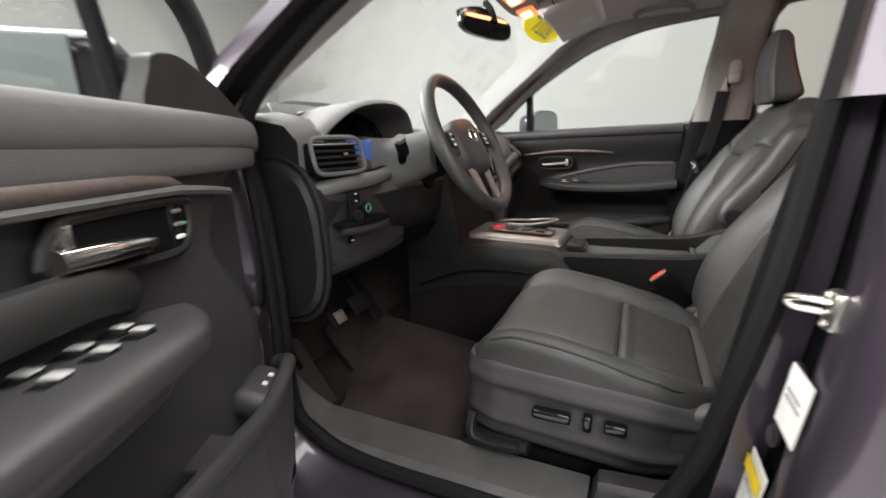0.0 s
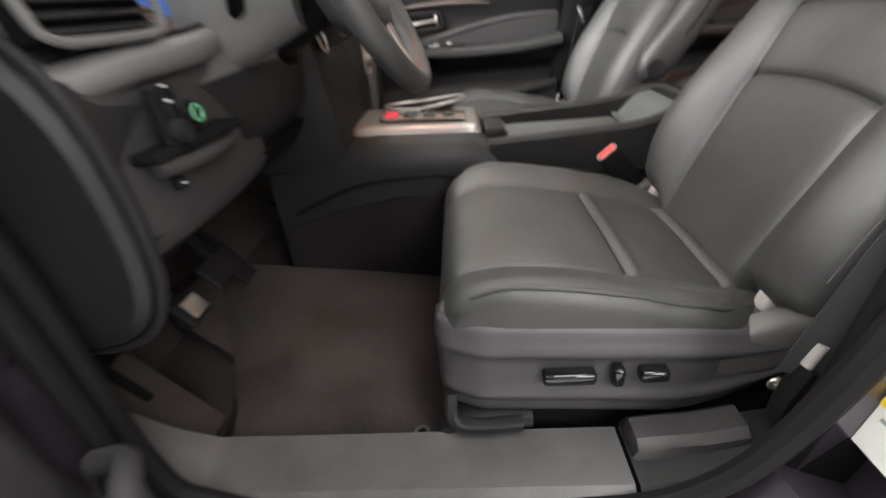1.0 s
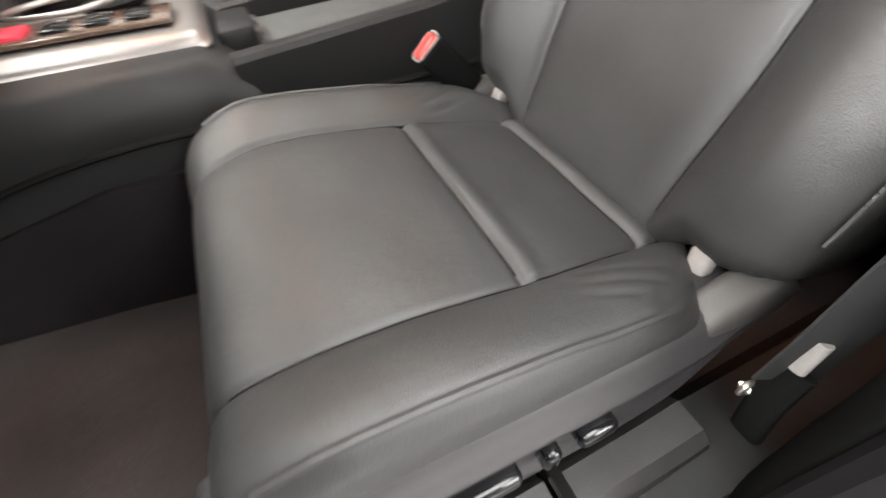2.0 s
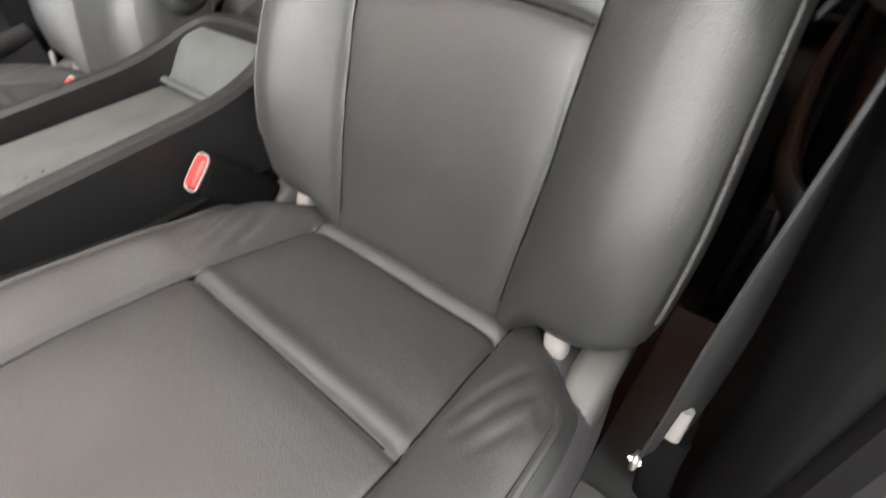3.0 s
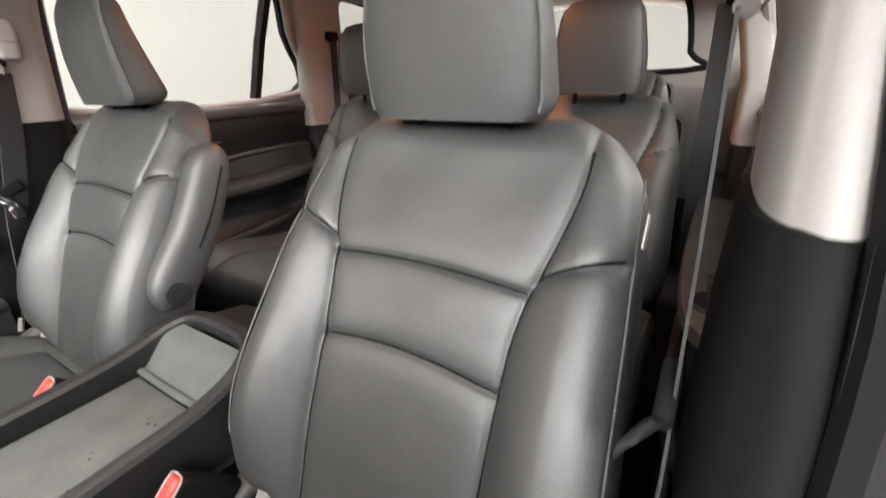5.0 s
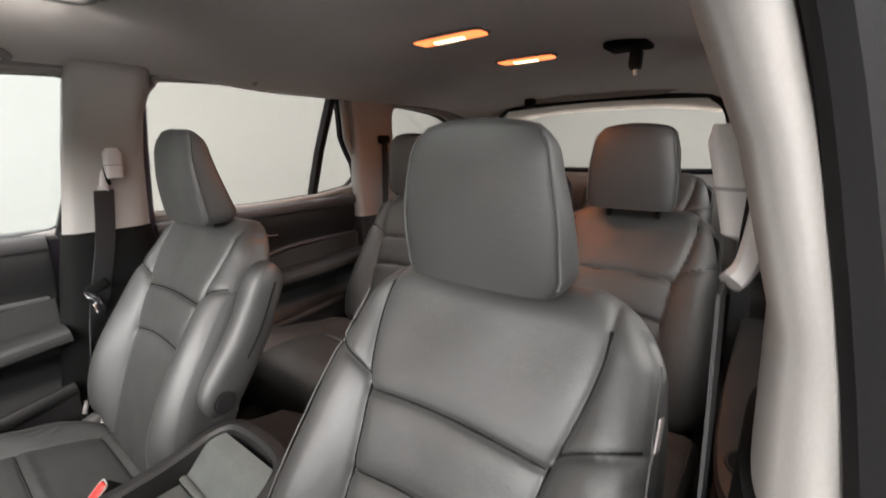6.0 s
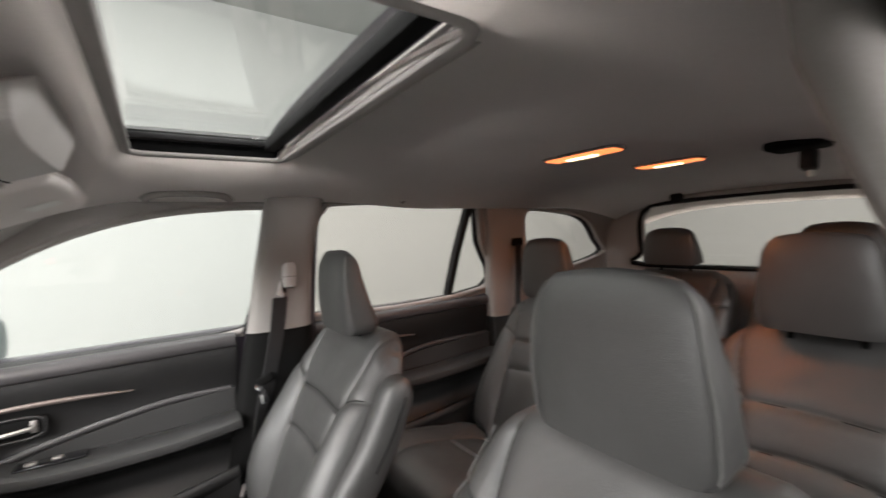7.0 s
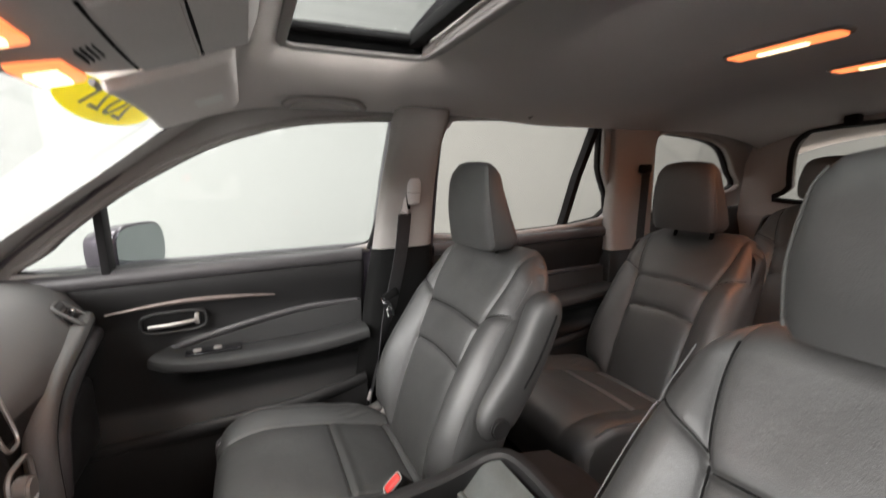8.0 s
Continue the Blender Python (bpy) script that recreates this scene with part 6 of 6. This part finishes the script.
# ---------- roof fittings ----------
def roof_lamp(x, y, w, label, strong=1.0):
    z = roof_z(x, y)
    ob = thing("dome_lamp", label, "lamp", "dome lamps", at=(x, y, z))
    lens = part("lens", box((0.055, w, 0.012), pose(x, y, z - 0.004), 0.005, 3), LAMP, ob, "glowing amber lens")
    part("bulb", box((0.018, w * 0.45, 0.006), pose(x, y, z - 0.011), 0.002), LAMP_CORE, lens, "white hot centre of the lens")
    part("bezel", tube([(x + 0.034 * a, y + (w / 2 + 0.008) * b, z - 0.002) for a, b in oval(1, 1, 24, 5)], 0.005, 2, 6, True), TRIM, ob, "grey lamp bezel")


roof_lamp(0.822, 0.004, 0.20, "lit amber dome lamp in the headliner")
roof_lamp(1.218, -0.01, 0.185, "lit amber dome lamp further back in the headliner")


def overhead_console():
    ob = thing("overhead_console", "pale grey overhead console with two lit map lamps", "overhead console", at=(-0.38, 0, 1.6))
    rings = [[(x, w * c, z + h * d) for c, d in oval(1, 1, 24, 4)] for x, w, z, h in ((-0.455, 0.10, 1.545, 0.012), (-0.44, 0.125, 1.55, 0.022), (-0.33, 0.14, 1.578, 0.030), (-0.20, 0.14, 1.625, 0.034), (-0.185, 0.12, 1.645, 0.02))]
    part("shell", loft(rings), GREY, ob)
    part("glasses_box", box((0.068, 0.215, 0.010), pose(-0.291, 0, 1.563, 0, -18), 0.004), GREY, ob, "smooth closed glasses box")
    for x, z in ((-0.3275, 1.5490), (-0.2545, 1.5735)):
        part("shut_line", tube([(x, -0.108, z + 0.003), (x, 0, z), (x, 0.108, z + 0.003)], 0.0022, 4, 6), DARK, ob, "dark gap beside the glasses box")
    for y in (-0.075, 0.075):
        lamp = part("map_lamp", box((0.05, 0.085, 0.012), pose(-0.405, y, 1.534, 0, -14), 0.005), LAMP, ob, "glowing amber map lamp")
        part("lamp_core", box((0.03, 0.05, 0.006), pose(-0.405, y, 1.527, 0, -14), 0.002), LAMP_CORE, lamp, "white hot lamp centre")
    for i in range(4):
        part("speaker_slot", box((0.0018, 0.042, 0.004), pose(-0.3435 - 0.0058 * i, 0.012 + 0.004 * i, 1.5466 - 0.0019 * i, 0, -16), 0), DARK, ob, "dark microphone slot")


overhead_console()


def visor(s):
    ob = thing("sun_visor", "folded-up grey sun visor with a white label", "sun visor", "sun visors", at=(-0.32, s * 0.36, 1.58))
    z = lambda x: 1.566 + 0.36 * (x + 0.30)
    v, f = pad_grid(0.165, 0.42, 0.018, lambda u, q: 0.006 + 0 * u, 0.010, lambda u, q, h: (-0.298 + u, s * (0.355 + q), z(-0.298 + u) - h - 0.008 * (q / 0.2) ** 2), 0.02, 4)
    flap = mesh_ob("flap", v, f, LINER, ob)
    part("label", box((0.05, 0.075, 0.001), pose(-0.268, s * 0.415, z(-0.268) - 0.0085, 0, -20), 0), PAPER, flap, "white warning label")
    part("hinge", rod(0.005, 0.03, pose(-0.395, s * 0.205, 1.548) @ pose(0, 0, 0, 90), 0.002), TRIM, ob, "small grey visor hook")


for s in (1, -1):
    visor(s)


def grab_handle(x, s):
    ob = thing("grab_handle", "folded grey grab handle above the door", "grab handle", "grab handles", at=(x, s * 0.6, 1.61))
    part("bar", tube([(x - 0.10, s * 0.612, 1.598), (x - 0.075, s * 0.598, 1.612), (x, s * 0.592, 1.617), (x + 0.075, s * 0.598, 1.612), (x + 0.10, s * 0.612, 1.598)], 0.010, 5, 10), TRIM, ob)


for x in (-0.015, 0.72):
    grab_handle(x, 1)
grab_handle(0.72, -1)


def rear_mirror():
    ob = thing("rear_view_mirror", "dark rear view mirror on the windscreen", "mirror", at=(-0.47, -0.02, 1.5))
    m = pose(-0.495, -0.045, 1.482, 0, 5, -16)
    part("shell", loft([[m @ Vector((x, 0.125 * g * a, 0.034 * g * b)) for a, b in oval(1, 1, 24, 3)] for x, g in ((-0.028, 0.6), (-0.015, 0.95), (0.0, 1.0), (0.008, 0.97))]), GLOSS, ob, "gloss dark shell")
    part("mirror_face", loft([[m @ Vector((x, 0.115 * a, 0.028 * b)) for a, b in oval(1, 1, 24, 3)] for x in (0.0075, 0.0095)]), MIRROR_DARK, ob, "mirror glass")
    part("stem", tube([(-0.475, -0.03, 1.49), (-0.49, -0.02, 1.53), (-0.51, -0.01, 1.555)], 0.010, 4, 8), DARK, ob)
    part("sensor_pod", loft([[(-0.55 + 0.045 * a * g, 0.0 + 0.07 * b * g, z) for a, b in oval(1, 1, 18, 3)] for z, g in ((1.49, 0.5), (1.50, 0.9), (1.535, 1.0))]), DARK, ob, "black sensor cover on the glass")


rear_mirror()


def door_mirror():
    ob = thing("door_mirror", "outside door mirror with bright booth reflection", "mirror", at=(-0.6, 0.9, 1.2))
    m = pose(-0.53, 1.01, 1.222, 0, 0, -20)
    part("shell", loft([[m @ Vector((x, 0.125 * g * a, 0.078 * g * b)) for a, b in oval(1, 1, 24, 3.4)] for x, g in ((-0.12, 0.45), (-0.10, 0.75), (-0.05, 0.95), (0.0, 1.0), (0.004, 0.96))]), PAINT, ob, "plum mirror shell")
    part("mirror_face", loft([[m @ Vector((x, 0.117 * a, 0.070 * b)) for a, b in oval(1, 1, 24, 3.4)] for x in (0.004, 0.0065)]), MIRROR, ob, "mirror glass")
    part("arm", span(-0.66, -0.58, 0.80, 0.92, 1.165, 1.19, 0.008), PAINT, ob)


door_mirror()


def sticker():
    ob = thing("windscreen_sticker", "yellow oval year sticker on the windscreen", "sticker", at=(-0.44, 0.28, 1.53))
    a, u, w = (Vector(screen_point(*k)) for k in ((0.67, 0.034), (0.88, 0.034), (0.67, 0.09)))
    ey = (u - a).normalized()
    ez = (w - a).cross(ey).normalized()
    ex = ey.cross(ez)
    m = Matrix(((ex.x, ey.x, ez.x, a.x), (ex.y, ey.y, ez.y, a.y), (ex.z, ey.z, ez.z, a.z), (0, 0, 0, 1))) @ pose(0, 0, -0.010 if ez.z > 0 else 0.010)
    part("oval", loft([[m @ Vector((0.052 * c, 0.158 * d, z)) for c, d in oval(1, 1, 32)] for z in (0.0, 0.001)]), FILM, ob)
    cu = bpy.data.curves.new("year", "FONT")
    cu.body, cu.size, cu.align_x, cu.align_y, cu.extrude = "2021", 0.085, "CENTER", "CENTER", 0.0005
    t = new("year_tmp", cu)
    me = bpy.data.meshes.new_from_object(t.evaluated_get(bpy.context.evaluated_depsgraph_get()))
    bpy.data.objects.remove(t)
    me.materials.clear()
    me.materials.append(INK)
    me.transform(m @ pose(0, 0, -0.0012 if m.col[2].z > 0 else 0.0022) @ Matrix(((0, -1, 0, 0), (-1, 0, 0, 0), (0, 0, 1, 0), (0, 0, 0, 1))))
    y = new("year_print", me)
    y.parent = ob
    y.matrix_parent_inverse = Matrix.Translation(ob.location).inverted()
    tagged(y, "dark grey printed year")


sticker()


def rear_fittings():
    ob = thing("roof_belt_reel", "dark centre belt reel hanging from the headliner", "belt reel", at=(1.17, -0.355, 1.66))
    part("housing", box((0.10, 0.11, 0.022), pose(1.150, -0.345, roof_z(1.15, -0.345) - 0.008), 0.01, 3), DARK, ob)
    part("buckle_tongue", box((0.035, 0.03, 0.05), pose(1.170, -0.36, 1.615, 0, 12), 0.006), PLASTIC, ob, "black belt tongue")
    part("latch", box((0.012, 0.014, 0.03), pose(1.175, -0.362, 1.588), 0.003), STEEL, ob)
    hk = thing("roof_hook", "small black hook in the headliner over the rear window", "hook", at=(1.90, 0.30, 1.60))
    part("hook_body", box((0.04, 0.05, 0.06), pose(1.88, 0.30, 1.60), 0.01), DARK, hk)


rear_fittings()
